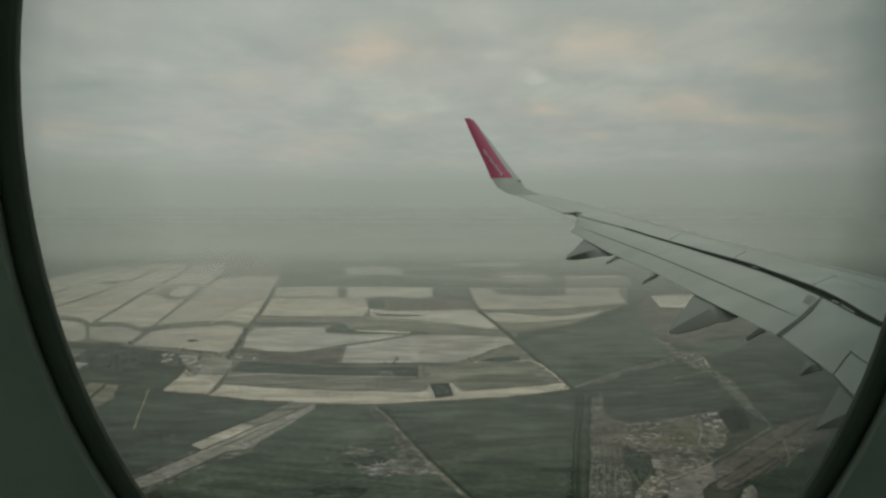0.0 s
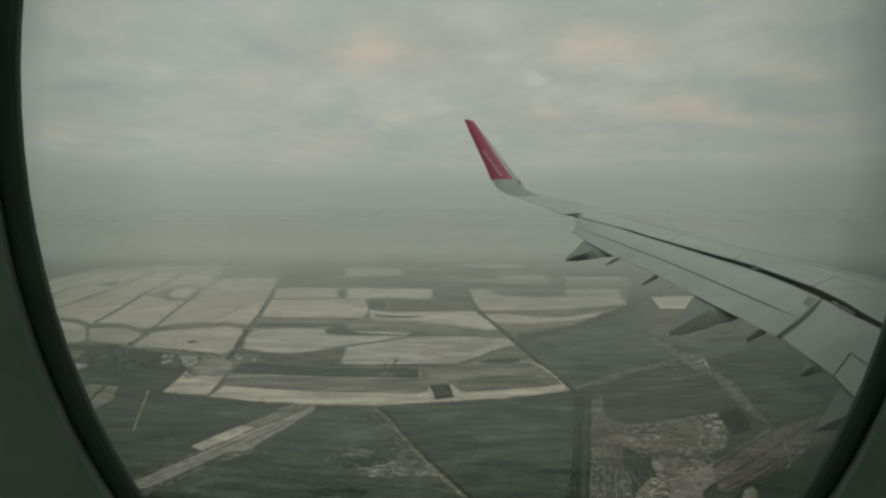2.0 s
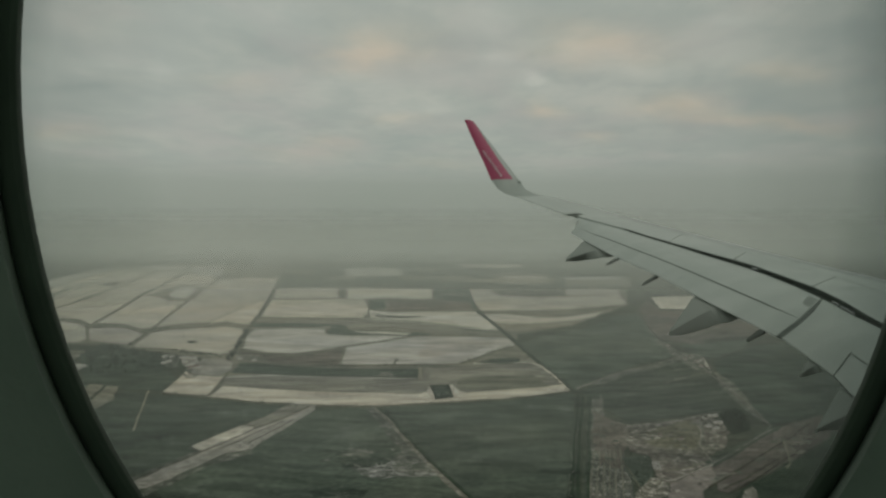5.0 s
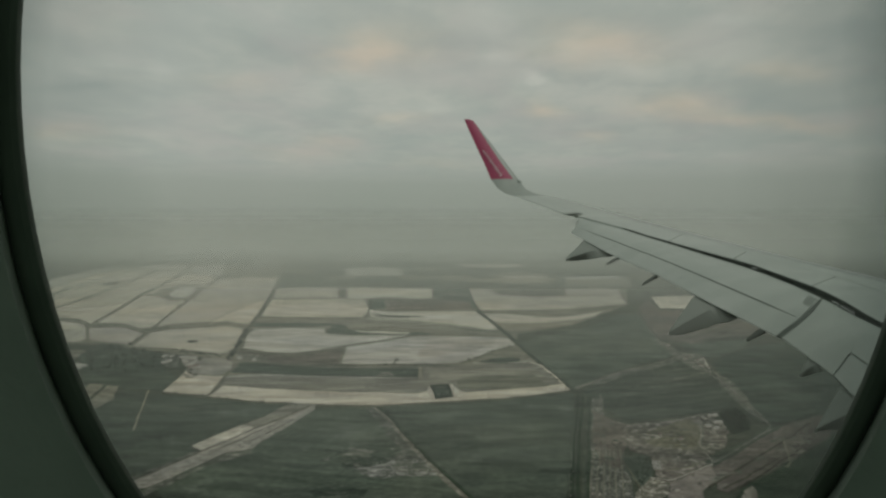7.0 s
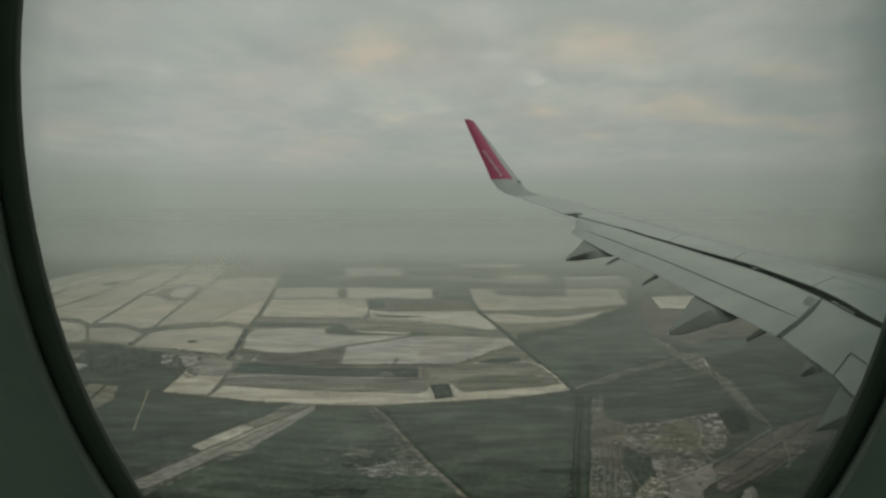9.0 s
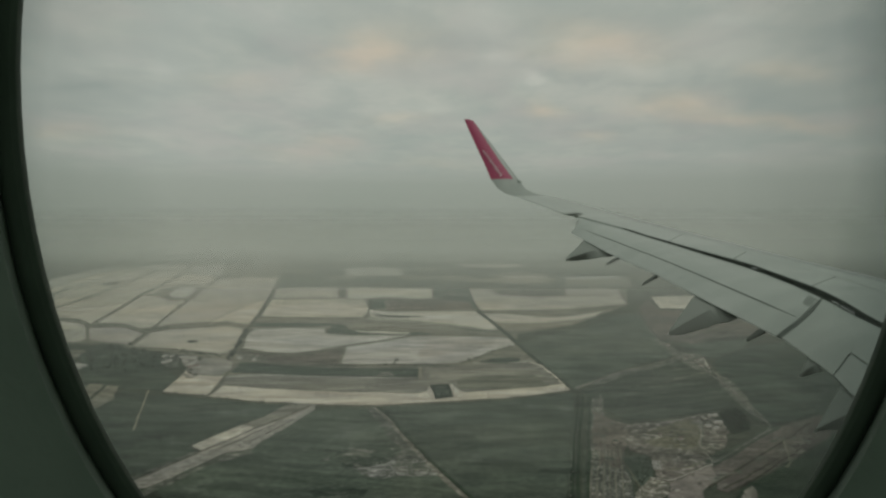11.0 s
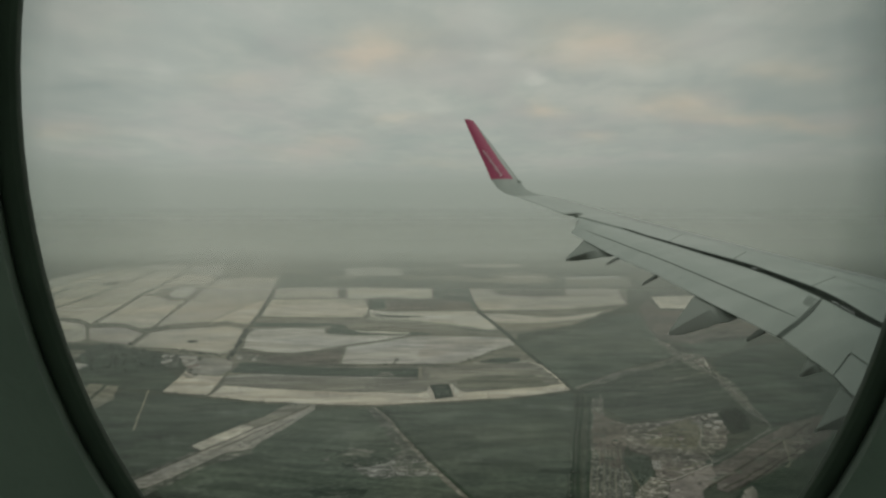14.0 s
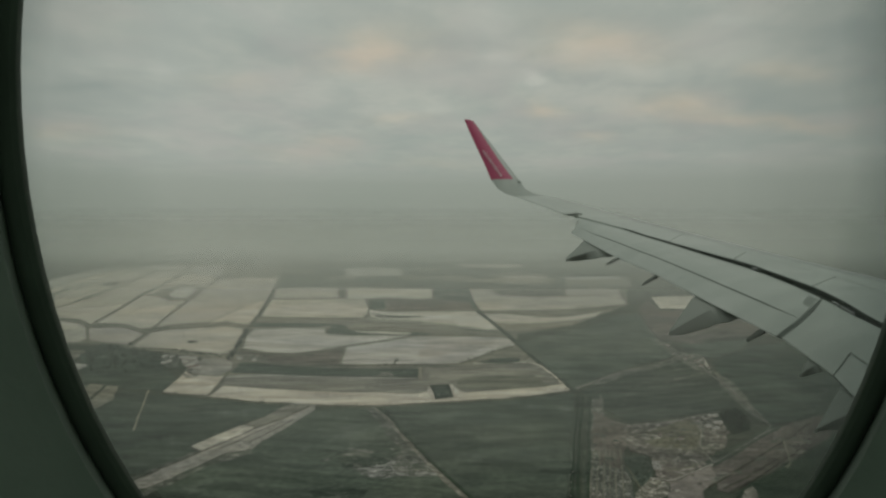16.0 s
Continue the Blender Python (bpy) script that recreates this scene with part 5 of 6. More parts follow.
house(9, 3536, 24, 13, 8, 20, "roof_pale", "distant village house fading in haze")
house(148, 3185, 24, 13, 8, 12, "roof_pale", "distant village house fading in haze")

# single bare trees
bare_tree(-725, 1473, 11)
bare_tree(-744, 1546, 10)
bare_tree(-802, 1748, 9)
bare_tree(-750, 1473, 10)
bare_tree(-804, 1490, 9)
bare_tree(-849, 1502, 9)
bare_tree(-919, 1521, 8)
bare_tree(-764, 1297, 9)
bare_tree(-743, 1284, 8)
bare_tree(-764, 1279, 8)
bare_tree(-154, 1411, 10)
bare_tree(-147, 1400, 8)
bare_tree(-747, 1316, 8)
bare_tree(-554, 1390, 8)
bare_tree(-321, 1406, 8)
bare_tree(-360, 1416, 9)
bare_tree(-576, 1416, 7)
bare_tree(271, 1416, 8)
bare_tree(800, 1521, 8)
bare_tree(784, 1416, 8)
bare_tree(820, 1340, 8)
bare_tree(824, 1627, 7)
bare_tree(638, 954, 7)
bare_tree(715, 994, 8)
bare_tree(-139, 1096, 5)
bare_tree(122, 1130, 6)
bare_tree(-428, 890, 5)
bare_tree(-419, 882, 4)
bare_tree(413, 1016, 5)
bare_tree(434, 978, 5)

# banks of ground mist over the plain
for where, half, density, rise in ((780, 3000, 0.18, 80), (1400, 4000, 0.26, 110), (2200, 6000, 0.52, 110), (3200, 8000, 0.68, 130), (4100, 9000, 0.78, 40)):
    mist("mist_%d" % where, density, rise)
    bank = bmesh.new()
    xs = [half * (i / 8 - 1) for i in range(17)]
    lo = [bank.verts.new((x, where, -1)) for x in xs]
    hi = [bank.verts.new((v.co.x, v.co.y, 530)) for v in lo]
    for i in range(16):
        bank.faces.new((lo[i], lo[i + 1], hi[i + 1], hi[i]))
    tagged(part("mist_bank", bank, "mist_%d" % where), "thin grey winter mist hanging over the fields", "mist", kind="stuff")

# ---------------------------------------------------------------- aircraft
airplane = tagged(empty("airplane", pose(0, 0, EYE)), "grey airliner wing with raised red winglet and lowered flaps", "airplane")
DIHEDRAL, ROOT_Z = 0.165, -1.96


def skin_z(y):
    """Height of the upper skin over the span, bending up towards the tip."""
    return ROOT_Z + DIHEDRAL * y + 0.012 * max(0.0, y - 12.6) ** 2


lead = table([(-0.4, 8.9), (4.5, 6.75), (6.09, 6.15), (7.15, 5.68), (8.1, 5.36), (9.34, 4.95), (11.0, 4.42), (13.61, 3.73), (14.2, 3.45)])
# rear edge of the fixed wing and its spoilers, with the kink inboard
slot = table([(-0.4, 4.50), (4.65, 4.63), (4.88, 4.69), (5.13, 4.76), (5.37, 4.80), (5.61, 4.83), (6.04, 4.79), (6.71, 4.71), (7.43, 4.44),
              (7.98, 4.25), (8.63, 4.03), (9.34, 3.85), (10.07, 3.55), (11.0, 3.21)])
# nose of the flaps, just below and behind that edge
nose = table([(0.0, 4.45), (4.61, 4.59), (4.98, 4.62), (5.18, 4.665), (5.46, 4.695), (5.83, 4.715), (6.54, 4.67), (7.30, 4.41), (7.95, 4.225),
              (8.63, 4.01), (9.36, 3.835), (10.05, 3.545), (11.0, 3.205)])
hinge = table([(-0.4, 5.6), (5.37, 5.44), (5.91, 5.45), (6.61, 5.23), (7.25, 5.08), (8.02, 4.97), (8.97, 4.76), (9.71, 4.53), (10.3, 4.34)])
ail = table([(10.05, 3.20), (11.16, 3.05), (12.42, 2.77), (14.1, 2.34), (14.2, 2.30)])


def airfoil(y, x0, x1, tail, round_nose=True):
    """Closed section from the trailing edge x0 to the nose x1; tail: thickness at x0."""
    z, c = skin_z(y), x1 - x0
    up_, low = [], []
    for k in range(13):
        u = k / 12
        x = x0 + c * (1 - (1 - u) ** 1.6)
        f = (x - x0) / c
        bow = math.sqrt(max(0.0, 1 - max(0.0, (f - 0.80) / 0.20) ** 2)) if round_nose else 1.0
        thick = (tail + (0.105 * c - tail) * math.sin(min(1.0, f / 0.62) * math.pi / 2)) * bow
        up_.append((x, y, z + (0.012 if round_nose else 0.0) * c * math.sin(f * math.pi) - 0.035 * c * (1 - bow)))
        low.append((x, y, z - thick - 0.035 * c * (1 - bow)))
    return up_ + low[::-1]


def upper(x, y):
    """Height of the bowed upper skin at a place on the fixed wing."""
    a, b = slot(y), lead(y)
    return skin_z(y) + 0.012 * (b - a) * math.sin(max(0.0, min(1.0, (x - a) / (b - a))) * math.pi)


ys = [-0.4, 1.5, 3.0, 4.5, 4.88, 5.13, 5.4, 5.65, 6.05, 6.7, 7.45, 8.0, 8.65, 9.34, 9.37, 10.07, 10.95]
part("wing_box", loft([airfoil(y, slot(y) + (0.12 if y < 9.35 else 0.012), lead(y), 0.06) for y in ys]), "wing_paint", airplane, "light grey painted wing skin", True)
ys = [10.954, 11.3, 12.0, 12.8, 13.6, 14.2]
outer_wing = part("outer_wing", loft([airfoil(y, ail(y) + 0.42, lead(y), 0.06) for y in ys]), "wing_paint", airplane, "", True)
aileron = loft([airfoil(y, ail(y), ail(y) + 0.41, 0.012, False) for y in (10.98, 11.5, 12.2, 13.0)])
part("aileron", aileron, "wing_paint", airplane, "grey aileron with thin hinge gap")
tip_edge = loft([airfoil(y, ail(y), ail(y) + 0.417, 0.012, False) for y in (13.015, 13.6, 14.2)])
part("tip_trailing_edge", tip_edge, "wing_paint", airplane)
part("aileron_actuator", loft([[(x, 10.98 + w * math.cos(a), skin_z(10.98) + 0.03 + dz + 0.75 * h * math.sin(a)) for a in [k * math.pi / 4 for k in range(8)]]
                               for x, w, h, dz in ((3.44, 0.03, 0.010, 0.0), (3.28, 0.10, 0.035, 0.0), (3.15, 0.10, 0.040, -0.01), (2.97, 0.02, 0.012, -0.02))]),
     "fairing_paint", airplane, "dark actuator fairing", True)

# slats along the nose
for y0, y1 in ((4.6, 7.05), (7.056, 9.5), (9.506, 11.9), (11.906, 13.9)):
    rings = []
    for k in range(5):
        y = y0 + (y1 - y0) * k / 4
        c = lead(y) - (slot(y) if y < 10.9 else ail(y) + 0.42)
        ring = []
        for f, dz in ((0.80, 0.010), (0.88, 0.006), (0.94, -0.014), (0.985, -0.05), (1.012, -0.10), (1.0, -0.15), (0.93, -0.13), (0.86, -0.05), (0.80, 0.004)):
            base = lead(y) - c
            ring.append((base + c * f, y, skin_z(y) + 0.012 * c * math.sin(min(f, 1) * math.pi) + dz * min(1.0, c / 2)))
        rings.append(ring)
    part("slat", loft(rings), "wing_bare", airplane, "bare metal leading edge slat", True)

# spoilers lie on the rear of the wing box, their trailing edges over the slot; (rear y, front y) of each side edge
SIDES = ((4.20, 4.35), (5.72, 6.04), (6.98, 7.36), (8.18, 8.80), (9.36, 10.05))
for (ra, fa), (rb, fb) in zip(SIDES, SIDES[1:]):
    rings = []
    for k in range(9):
        u = k / 8
        yr, yf = ra + 0.012 + (rb - ra - 0.024) * u, fa + 0.012 + (fb - fa - 0.024) * u
        top, low = [], []
        for j in range(4):
            v = j / 3
            y = yr + (yf - yr) * v
            x = slot(yr) * (1 - v) + hinge(yf) * v
            z = upper(x, y) + 0.012
            top.append((x, y, z))
            low.append((x, y, z - 0.012 - 0.010 * v))
        rings.append(top + low[::-1])
    part("spoiler", loft(rings), "wing_paint", airplane, "flat grey spoiler panel")
# narrow sealing strip along the spoilers' hinge line, out to the wing tip
seal = []
for k in range(24):
    y = 4.4 + (10.0 - 4.4) * k / 23
    x = hinge(y) + 0.006
    seal.append([(x, y, upper(x, y) - 0.01), (x, y, upper(x, y) + 0.005), (x + 0.035, y, upper(x, y) + 0.005), (x + 0.035, y, upper(x, y) - 0.01)])
part("hinge_seal", loft(seal), "seal_grey", airplane, "thin grey sealing strip along the spoilers")

# outer and inner flaps, lowered a little, with a dark cove ahead of them
te = table([(3.3, 3.60, -1.72), (4.19, 3.81, -1.62), (5.02, 3.90, -1.49), (5.22, 3.85, -1.44), (5.64, 3.73, -1.35), (6.22, 3.62, -1.24), (7.13, 3.48, -1.07), (8.33, 3.16, -0.855), (10.1, 2.91, -0.54)])
te_in = table([(0.0, 3.20, -2.10), (3.29, 3.52, -1.735), (3.88, 3.69, -1.675), (4.19, 3.81, -1.617), (4.65, 3.86, -1.535), (5.02, 3.93, -1.487), (5.5, 3.98, -1.42)])


def flap_at(edge, y, f):
    """A place on a flap's upper skin: chord share f from the nose (0) to the trailing edge (1)."""
    tx, tz = edge(y)
    sx, sz = nose(y), skin_z(y) - 0.022 - 0.018 * max(0.0, min(1.0, (8.0 - y) / 1.5))
    return Vector((sx + (tx - sx) * f, y, sz + (tz - sz) * f + 0.05 * math.sin(f * math.pi)))


def flap(name, label, edge, inner, outer, front, back, mat="wing_paint", chord=9, span=13, lower=0.0):
    """A flap piece between two side edges (inner, outer: share f -> y) and two chord shares (front, back: y -> f)."""
    rings = []
    for k in range(span):
        u = k / (span - 1)
        top, low = [], []
        for j in range(chord):
            v = j / (chord - 1)
            f = v
            for _ in range(3):
                y = inner(f) + (outer(f) - inner(f)) * u
                f = front(y) + (back(y) - front(y)) * v
            p = flap_at(edge, y, f)
            p.z -= lower
            thick = 0.14 * (1 - f) ** 0.8 * min(1.0, 0.3 + f * 4) + 0.008
            top.append(tuple(p))
            low.append((p.x, p.y, p.z - thick))
        rings.append(top + low[::-1])
    return part(name, loft(rings), mat, airplane, label, True)


def joint_out(f):
    return 5.43 - 0.36 * f - 0.09 * math.sin(f * math.pi)


def joint_in(f):
    return 5.392 - 0.36 * f - 0.09 * math.sin(f * math.pi)


def outer_end(f):
    return 10.80 - 0.72 * f


def tab_end(f):
    return 4.60 - 0.40 * f


tab_line = table([(5.0, 0.58), (5.22, 0.588), (5.57, 0.597), (6.0, 0.612), (6.54, 0.632), (7.15, 0.627), (7.87, 0.611), (8.69, 0.622), (9.74, 0.688), (10.9, 0.70)])
flap("flap", "grey outboard flap, slightly lowered", te, joint_out, outer_end, lambda y: 0.0, tab_line)
flap("flap_tab", "rear panel of the outboard flap", te, joint_out, outer_end, lambda y: tab_line(y) + (0.033 if 5.35 < y < 9.8 else 0.004), lambda y: 1.0)
flap("flap", "grey inboard flap, lowered", te_in, tab_end, joint_in, lambda y: 0.0, lambda y: 1.0)
flap("flap", "grey inboard flap, lowered", te_in, lambda f: 0.35, lambda f: tab_end(f) - 0.001, lambda y: 0.0, lambda y: 0.64, span=9)
flap("flap_tab", "rear panel of the inboard flap", te_in, lambda f: 0.35, lambda f: tab_end(f) - 0.022, lambda y: 0.665, lambda y: 1.0, span=9)
flap("flap_joint", "dark joint between the flaps", te, lambda f: joint_in(f) - 0.01, lambda f: joint_out(f) + 0.01, lambda y: 0.03, lambda y: 0.97, "joint_grey", span=3, lower=0.012)
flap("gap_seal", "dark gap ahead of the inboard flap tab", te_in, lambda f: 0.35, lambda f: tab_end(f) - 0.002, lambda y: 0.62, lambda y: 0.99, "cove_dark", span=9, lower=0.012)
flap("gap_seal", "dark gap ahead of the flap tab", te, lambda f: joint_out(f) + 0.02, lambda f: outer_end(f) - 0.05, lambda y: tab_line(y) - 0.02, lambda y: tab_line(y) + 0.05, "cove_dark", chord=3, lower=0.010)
flap("corner_plate", "darker wear plate at the flap corner", te, lambda f: joint_out(f) + 0.012, lambda f: joint_out(f) + 0.16 - 0.25 * abs(f - 0.12), lambda y: 0.06, lambda y: 0.30, "seal_grey", chord=4, span=4, lower=-0.003)
# the outer end of the flap turns down to a rounded edge
part("flap_end", loft([[tuple(flap_at(te, outer_end(f) + dy, f) - Vector((0, 0, dz))) for dy, dz in ((0.0, 0.004), (0.035, 0.012), (0.05, 0.03), (0.03, 0.05), (0.0, 0.05))]
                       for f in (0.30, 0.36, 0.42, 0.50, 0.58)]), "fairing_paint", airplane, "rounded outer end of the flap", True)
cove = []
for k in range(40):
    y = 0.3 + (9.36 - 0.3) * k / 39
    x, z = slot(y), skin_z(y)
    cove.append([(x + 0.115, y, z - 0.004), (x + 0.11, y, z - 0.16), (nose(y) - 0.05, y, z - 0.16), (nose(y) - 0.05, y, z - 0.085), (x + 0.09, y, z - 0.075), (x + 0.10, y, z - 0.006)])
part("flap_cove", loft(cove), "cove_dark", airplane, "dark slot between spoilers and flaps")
# bright seal pieces in the inner end of the slot, and small brackets further out
for y0, y1 in ((4.93, 5.15), (5.20, 5.30)):
    rings = []
    for k in range(4):
        y = y0 + (y1 - y0) * k / 3
        x, z = slot(y) * 0.45 + nose(y) * 0.55, skin_z(y) - 0.025
        rings.append([(x - 0.009, y, z - 0.02), (x - 0.009, y, z), (x + 0.009, y, z), (x + 0.009, y, z - 0.02)])
    part("slot_seal", loft(rings), "wing_bare", airplane, "pale metal strip in the slot")
for y, pale in ((9.40, False), (6.60, True)):
    part("flap_bracket", box(0.05, 0.07, 0.02, (nose(y) + 0.03, y, skin_z(y) - 0.02), 0.005), "wing_bare" if pale else "cove_dark", airplane, "small bracket in the flap slot")


def fairing(y_in, y_out, tip, keel):
    """A drooped canoe tail under the trailing edge: upper facet sloping away outboard, steep inboard side below a crisp crease. tip: (y, x, z); keel: (x, z) under the flap."""
    edge = te if y_in > 5.03 else te_in
    ix, iz = edge(y_in)
    ox, oz = edge(y_out)
    h, span = iz - keel[1], y_out - y_in
    rx, rz = edge(y_in + 0.40 * span)
    rings = []
    for k in range(14):
        f = 0.03 + 1.17 * k / 13
        g = min(1.0, f)
        bow = 0.22 * h * math.sin(g * math.pi)
        cx, cy, cz = tip[1] + (rx - tip[1]) * f, tip[0] + (y_in + 0.40 * span - tip[0]) * g, tip[2] + (rz - 0.02 - tip[2]) * g + bow
        px, py, pz = tip[1] + (ox - tip[1]) * f, tip[0] + (y_out - tip[0]) * g, tip[2] + (oz - 0.022 - tip[2]) * g + 0.2 * bow
        ky = cy - 0.34 * span * g ** 3 + 0.13 * span * math.sin(g * math.pi)
        kx = tip[1] + (ix - tip[1]) * f
        low = min(tip[2] + (keel[1] - tip[2]) * min(1.3, max(0.0, (kx - tip[1]) / (keel[0] - tip[1]))) ** 1.5 - 0.012, cz - 0.04)
        low -= (0.022 + 0.22 * (iz - tip[2])) * math.sin(min(1.0, g * 1.1) * math.pi) ** 0.8
        wide, d = py - ky, cz - low
        rings.append([(cx, cy - 0.004, cz), (px, py, pz), (px + 0.01, py + 0.01, pz - 0.3 * d), (px, py - 0.2 * wide, low + 0.2 * d),
                      (kx, ky + 0.30 * wide, low), (kx, ky + 0.03, low + 0.02 * d), (kx, ky, low + 0.12 * d)])
    bm = loft(rings)
    bm.normal_update()
    for e in bm.edges:
        if len(e.link_faces) == 2 and e.calc_face_angle(0.0) > 0.55:
            e.smooth = False
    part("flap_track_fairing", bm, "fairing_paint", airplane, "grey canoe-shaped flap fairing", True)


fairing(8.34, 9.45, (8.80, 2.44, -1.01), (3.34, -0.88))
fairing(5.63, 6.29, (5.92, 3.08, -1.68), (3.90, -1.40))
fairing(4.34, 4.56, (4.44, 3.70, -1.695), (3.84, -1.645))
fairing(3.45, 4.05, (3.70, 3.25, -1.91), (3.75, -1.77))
for tip, root in (((3.007, 8.1, -0.998), (3.223, 8.13, -0.887)), ((3.278, 7.2, -1.215), (3.476, 7.18, -1.08)), ((3.72, 5.3, -1.579), (3.842, 5.24, -1.45))):
    tip, root = Vector(tip), Vector(root)
    rings = []
    for f, w, h in ((0.0, 0.012, 0.02), (0.1, 0.024, 0.04), (0.6, 0.036, 0.055), (1.0, 0.040, 0.06), (1.25, 0.030, 0.06)):
        c = tip.lerp(root, min(f, 1.05)) + Vector((0.12 * max(0.0, f - 1.05), 0, -0.028 - 0.02 * max(0.0, f - 0.9)))
        rings.append([(c.x, c.y - w, c.z - 0.35 * h), (c.x, c.y - w, c.z + 0.3 * h), (c.x, c.y - 0.5 * w, c.z + h / 2), (c.x, c.y + 0.5 * w, c.z + h / 2),
                      (c.x, c.y + w, c.z + 0.3 * h), (c.x, c.y + w, c.z - 0.35 * h)])
    part("hinge_fairing", loft(rings), "hinge_shaded", airplane, "small hinge fairing with painted shade, under the flap", True)

# blended winglet
W = [(14.19, 0.385, 2.31, 3.46, 0.07), (14.40, 0.47, 2.05, 3.00, 0.09), (14.56, 0.65, 1.79, 2.68, 0.10), (14.72, 0.96, 1.58, 2.49, 0.10),
     (14.82, 1.50, 1.36, 2.09, 0.09), (14.93, 2.10, 1.08, 1.64, 0.075), (15.02, 2.57, 0.87, 1.28, 0.06), (15.06, 2.78, 0.79, 1.12, 0.05), (15.075, 2.90, 0.735, 1.02, 0.035), (15.08, 2.965, 0.71, 0.87, 0.02)]


def winglet_ring(i, f0=0.0, f1=1.0, proud=0.0, thin=1.0):
    y, z, a, b, t = W[i]
    p, q = W[max(i - 1, 0)], W[min(i + 1, len(W) - 1)]
    along = Vector((0, q[0] - p[0], q[1] - p[1])).normalized()
    inward = Vector((0, -along.z, along.y))
    out = []
    for k in range(7):
        f = f0 + (f1 - f0) * k / 6
        h = t * 0.5 * (4 * f * (1 - f)) ** 0.6
        out.append(Vector((a + (b - a) * f, y, z)) + inward * (h + proud))
    for k in range(6, -1, -1):
        f = f0 + (f1 - f0) * k / 6
        h = t * 0.5 * (4 * f * (1 - f)) ** 0.6
        out.append(Vector((a + (b - a) * f, y, z)) - inward * (h if thin == 1.0 else -(h + proud - thin)))
    return out


winglet = part("winglet", loft([winglet_ring(i) for i in range(len(W))]), "winglet_shaded_grey", airplane, "tall swept winglet, grey nose and red face", True)
shares = [0.80, 0.80, 0.80, 0.79, 0.75, 0.79, 0.87, 0.96, 0.99, 0.99]
part("red_panel", loft([winglet_ring(i, 0.002, shares[i], 0.004, 0.003) for i in range(3, len(W))]), "winglet_red", winglet, "crimson painted winglet face", True)
# the wordmark becomes plain white strokes
for k in range(11):
    f = k / 10
    y, z = 14.735 + 0.13 * f, 1.10 + 0.78 * f
    x = 1.90 - 0.56 * f
    stroke = box(0.036, 0.006, (0.115, 0.075, 0.085)[k % 3], (0, 0, 0), 0.003)
    bmesh.ops.rotate(stroke, verts=stroke.verts, cent=(0, 0, 0), matrix=Matrix.Rotation(radians(35), 3, "Y"))
    bmesh.ops.translate(stroke, verts=stroke.verts, vec=(x, y - 0.075, z))
    part("white_stroke", stroke, "lettering_white", winglet)
part("navigation_light", loft([[(2.50 + dx, 14.64 + r * math.cos(a), 0.88 + r * math.sin(a)) for a in [q * math.pi / 4 for q in range(8)]]
                               for dx, r in ((-0.07, 0.008), (-0.03, 0.022), (0.02, 0.026), (0.07, 0.008))]), "cove_dark", airplane, "small dark tip light", True)

# fuselage barrel with the opening of the window
RAD, CY, CZ = 2.10, -1.83, -0.10
bm = bmesh.new()
xs = [-6 + 0.5 * i for i in range(11)] + [-0.8 + 0.08 * i for i in range(1, 21)] + [0.8 + 0.5 * i for i in range(1, 17)]
angs = [radians(-180 + 10 * i) for i in range(17)] + [radians(-10 + 2 * i) for i in range(16)] + [radians(20 + 10 * i) for i in range(1, 16)]
rows = [[bm.verts.new((x, CY + RAD * math.cos(a), CZ + RAD * math.sin(a))) for x in xs] for a in angs]
for j in range(len(angs)):
    r0, r1 = rows[j], rows[(j + 1) % len(angs)]
    for i in range(len(xs) - 1):
        c = (r0[i].co + r0[i + 1].co + r1[i].co + r1[i + 1].co) / 4
        if abs(c.x - 0.01) < 0.30 and -0.32 < c.z < 0.50 and c.y > 0:
            continue
        bm.faces.new((r0[i], r0[i + 1], r1[i + 1], r1[i]))
part("fuselage", bm, "fuselage_paint", airplane, "grey painted fuselage barrel", True)

# ---------------------------------------------------------------- cabin
CABIN = pose(0, 0, EYE, TILT, 0, 0)


def oval(a, b, y, n=96):
    """A ring at the distance y from the eye; a and b are its half width and height at 1 m."""
    return [((0.065 + a * math.cos(k * math.tau / n)) * y, y, (0.4094 + b * math.sin(k * math.tau / n)) * y) for k in range(n)]


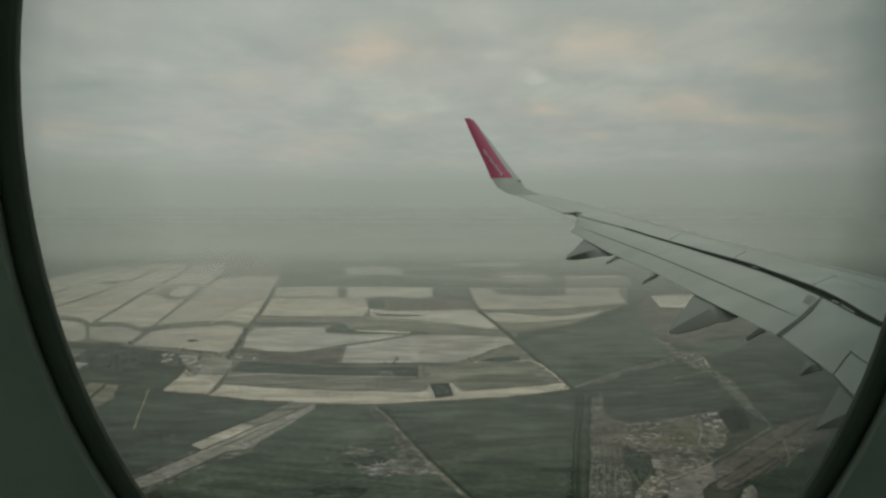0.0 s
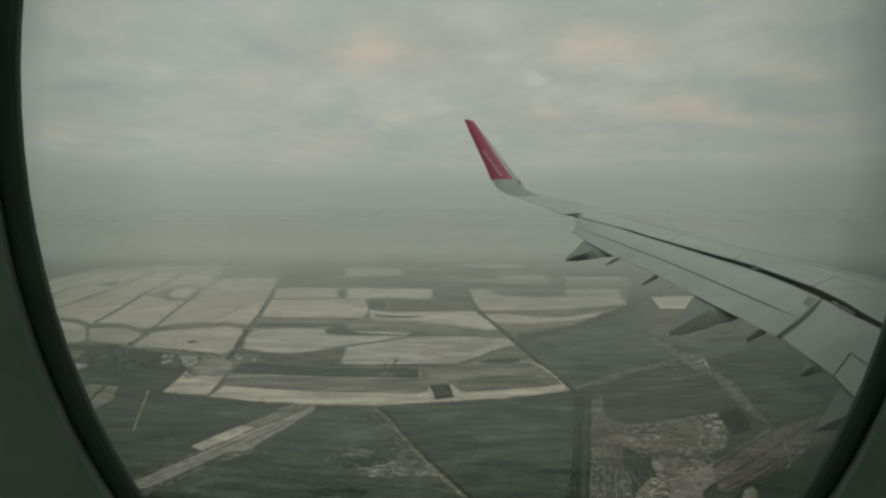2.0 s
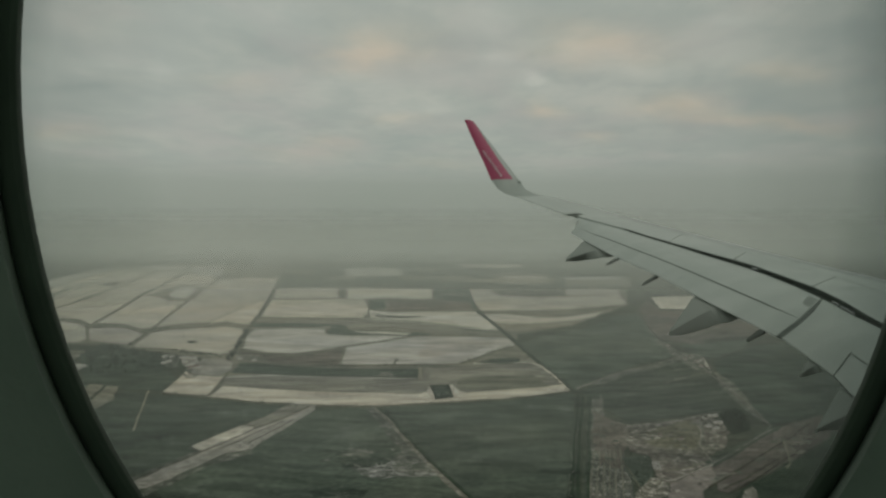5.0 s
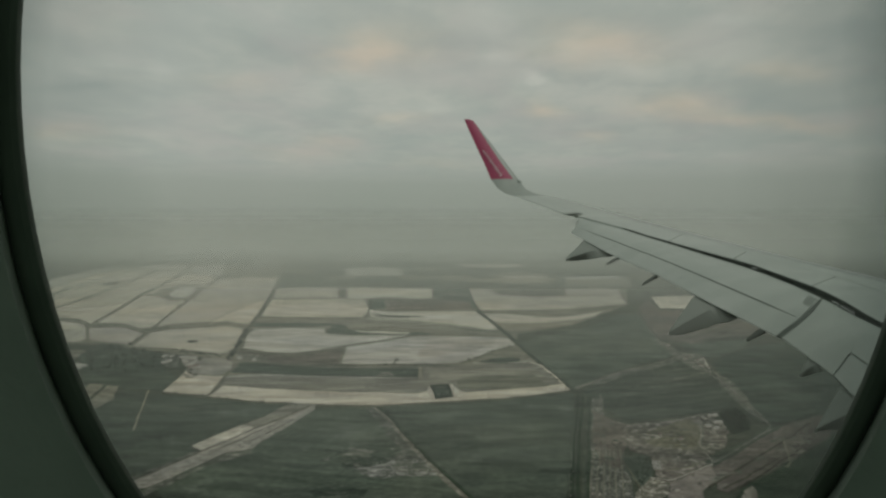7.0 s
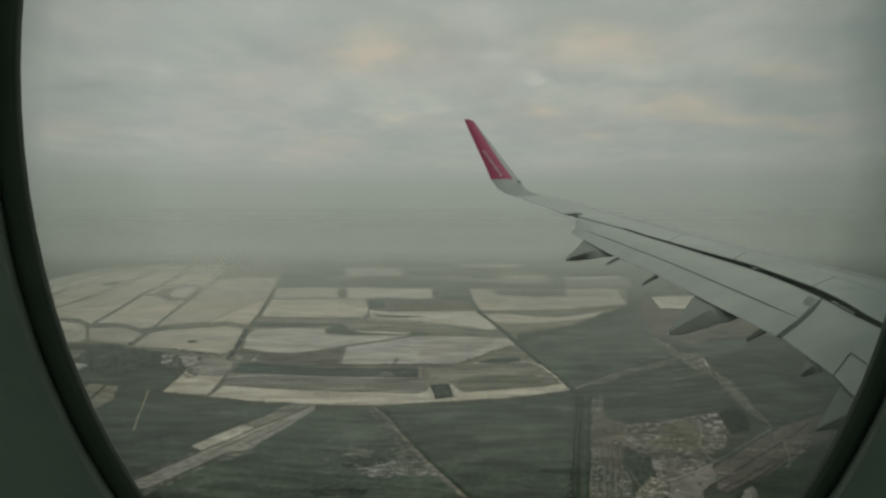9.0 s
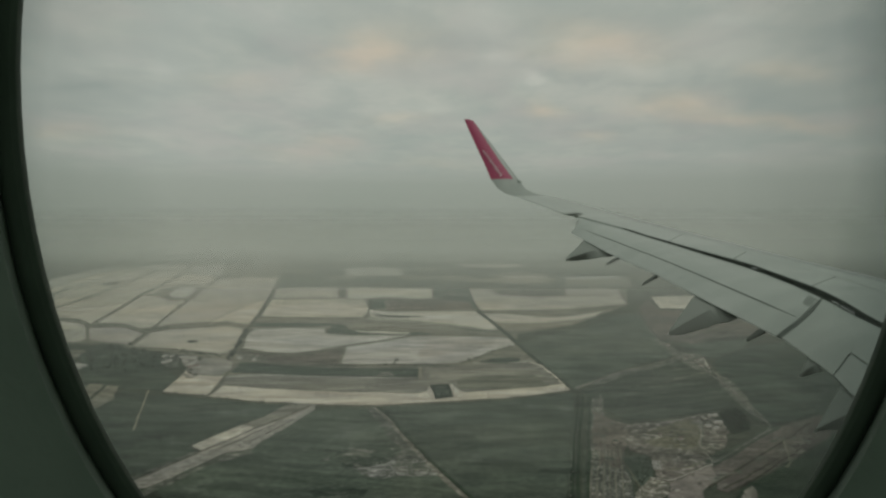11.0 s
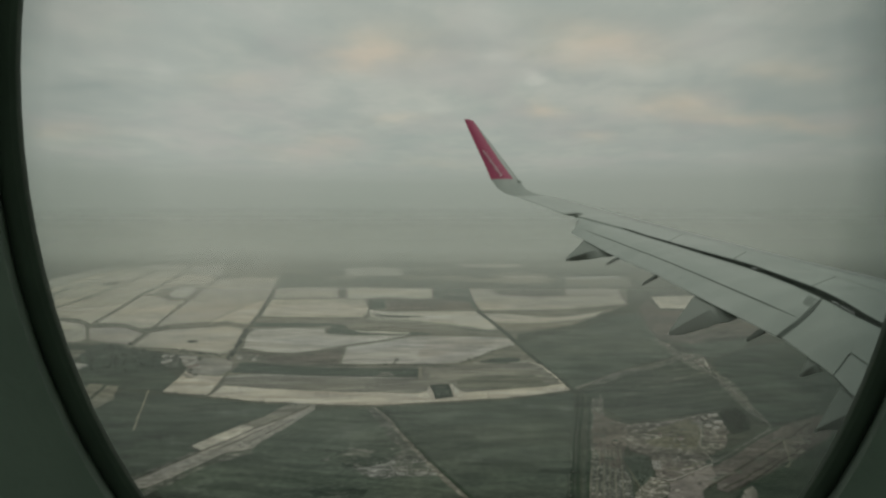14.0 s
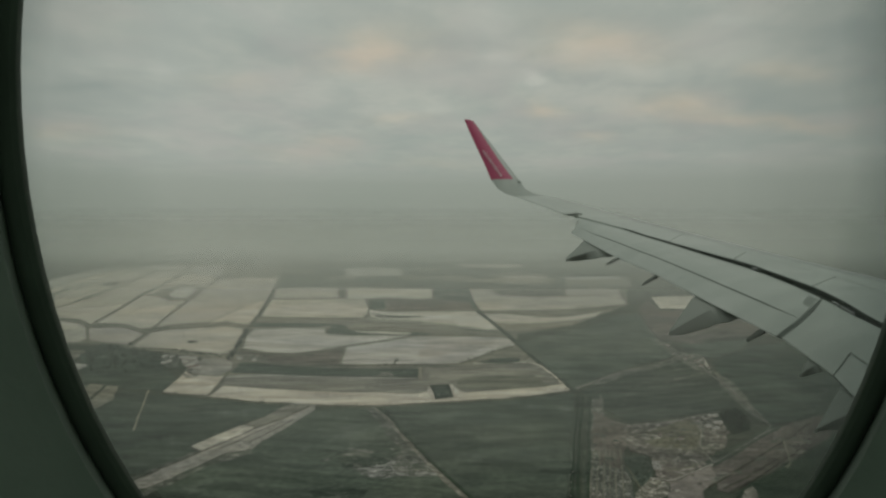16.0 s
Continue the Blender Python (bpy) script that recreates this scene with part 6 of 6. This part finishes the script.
def square(half_x, y, lo, hi, n=96):
    out = []
    for k in range(n):
        a = k * math.tau / n
        s = 1 / max(abs(math.cos(a)), abs(math.sin(a)))
        z = math.sin(a) * s
        out.append((math.cos(a) * s * half_x, y, z * hi if z > 0 else -z * lo))
    return out


wall = part("wall_cabin", loft([square(1.5, 0.135, -0.70, 0.55), square(1.5, 0.118, -0.70, 0.55), oval(1.60, 1.95, 0.118), oval(1.30, 1.66, 0.119), oval(1.15, 1.50, 0.1205), oval(1.106, 1.462, 0.122),
                                oval(1.091, 1.448, 0.124), oval(1.085, 1.442, 0.1265), oval(1.14, 1.48, 0.132), oval(1.18, 1.52, 0.135)], caps=False), "trim_plastic", None, "", True)
tagged(wall, "grey-green plastic cabin side panel round the window", "wall", kind="structure").matrix_basis = CABIN
window = tagged(empty("window_1", CABIN), "oval airliner cabin window with black rubber seal", "window", kind="structure")
part("gasket", loft([oval(1.130, 1.475, 0.1310), oval(1.094, 1.450, 0.1270), oval(1.082, 1.441, 0.1262), oval(1.064, 1.430, 0.1260), oval(1.046, 1.420, 0.1265), oval(1.030, 1.413, 0.1277),
                     oval(1.021, 1.410, 0.1294), oval(1.018, 1.409, 0.1320), oval(1.05, 1.43, 0.140), oval(1.13, 1.50, 0.172)], caps=False), "gasket_rubber", window, "black rubber window seal", True)
pane = part("pane", loft([oval(1.09, 1.46, 0.176), oval(1.09, 1.46, 0.178)]), "pane_acrylic", window, "clear acrylic pane, slight grime and painted vignette")
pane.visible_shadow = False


def disc(x):
    ring = [(CY + (RAD - 0.03) * math.cos(k * math.tau / 48), CZ + (RAD - 0.03) * math.sin(k * math.tau / 48)) for k in range(48)]
    return loft([[(x - 0.02, a, b) for a, b in ring], [(x + 0.02, a, b) for a, b in ring]])


# the two end discs are unseen, added to keep daylight out of the cabin
for name, bm, label in (("wall_aft", disc(-1.54), "unseen grey disc added to close the cabin aft"),
                        ("wall_fore", disc(1.54), "unseen grey disc added to close the cabin forward"),
                        ("floor", box(3.0, 3.4, 0.05, (0, CY, -1.2)), "dark grey cabin floor"),
                        ("ceiling", box(3.0, 2.9, 0.05, (0, CY, 1.25)), "light grey cabin ceiling panel")):
    ob = tagged(part(name, bm, "cabin_plastic"), label, name.split("_")[0], kind="structure")
    ob.matrix_basis = pose(0, 0, EYE)
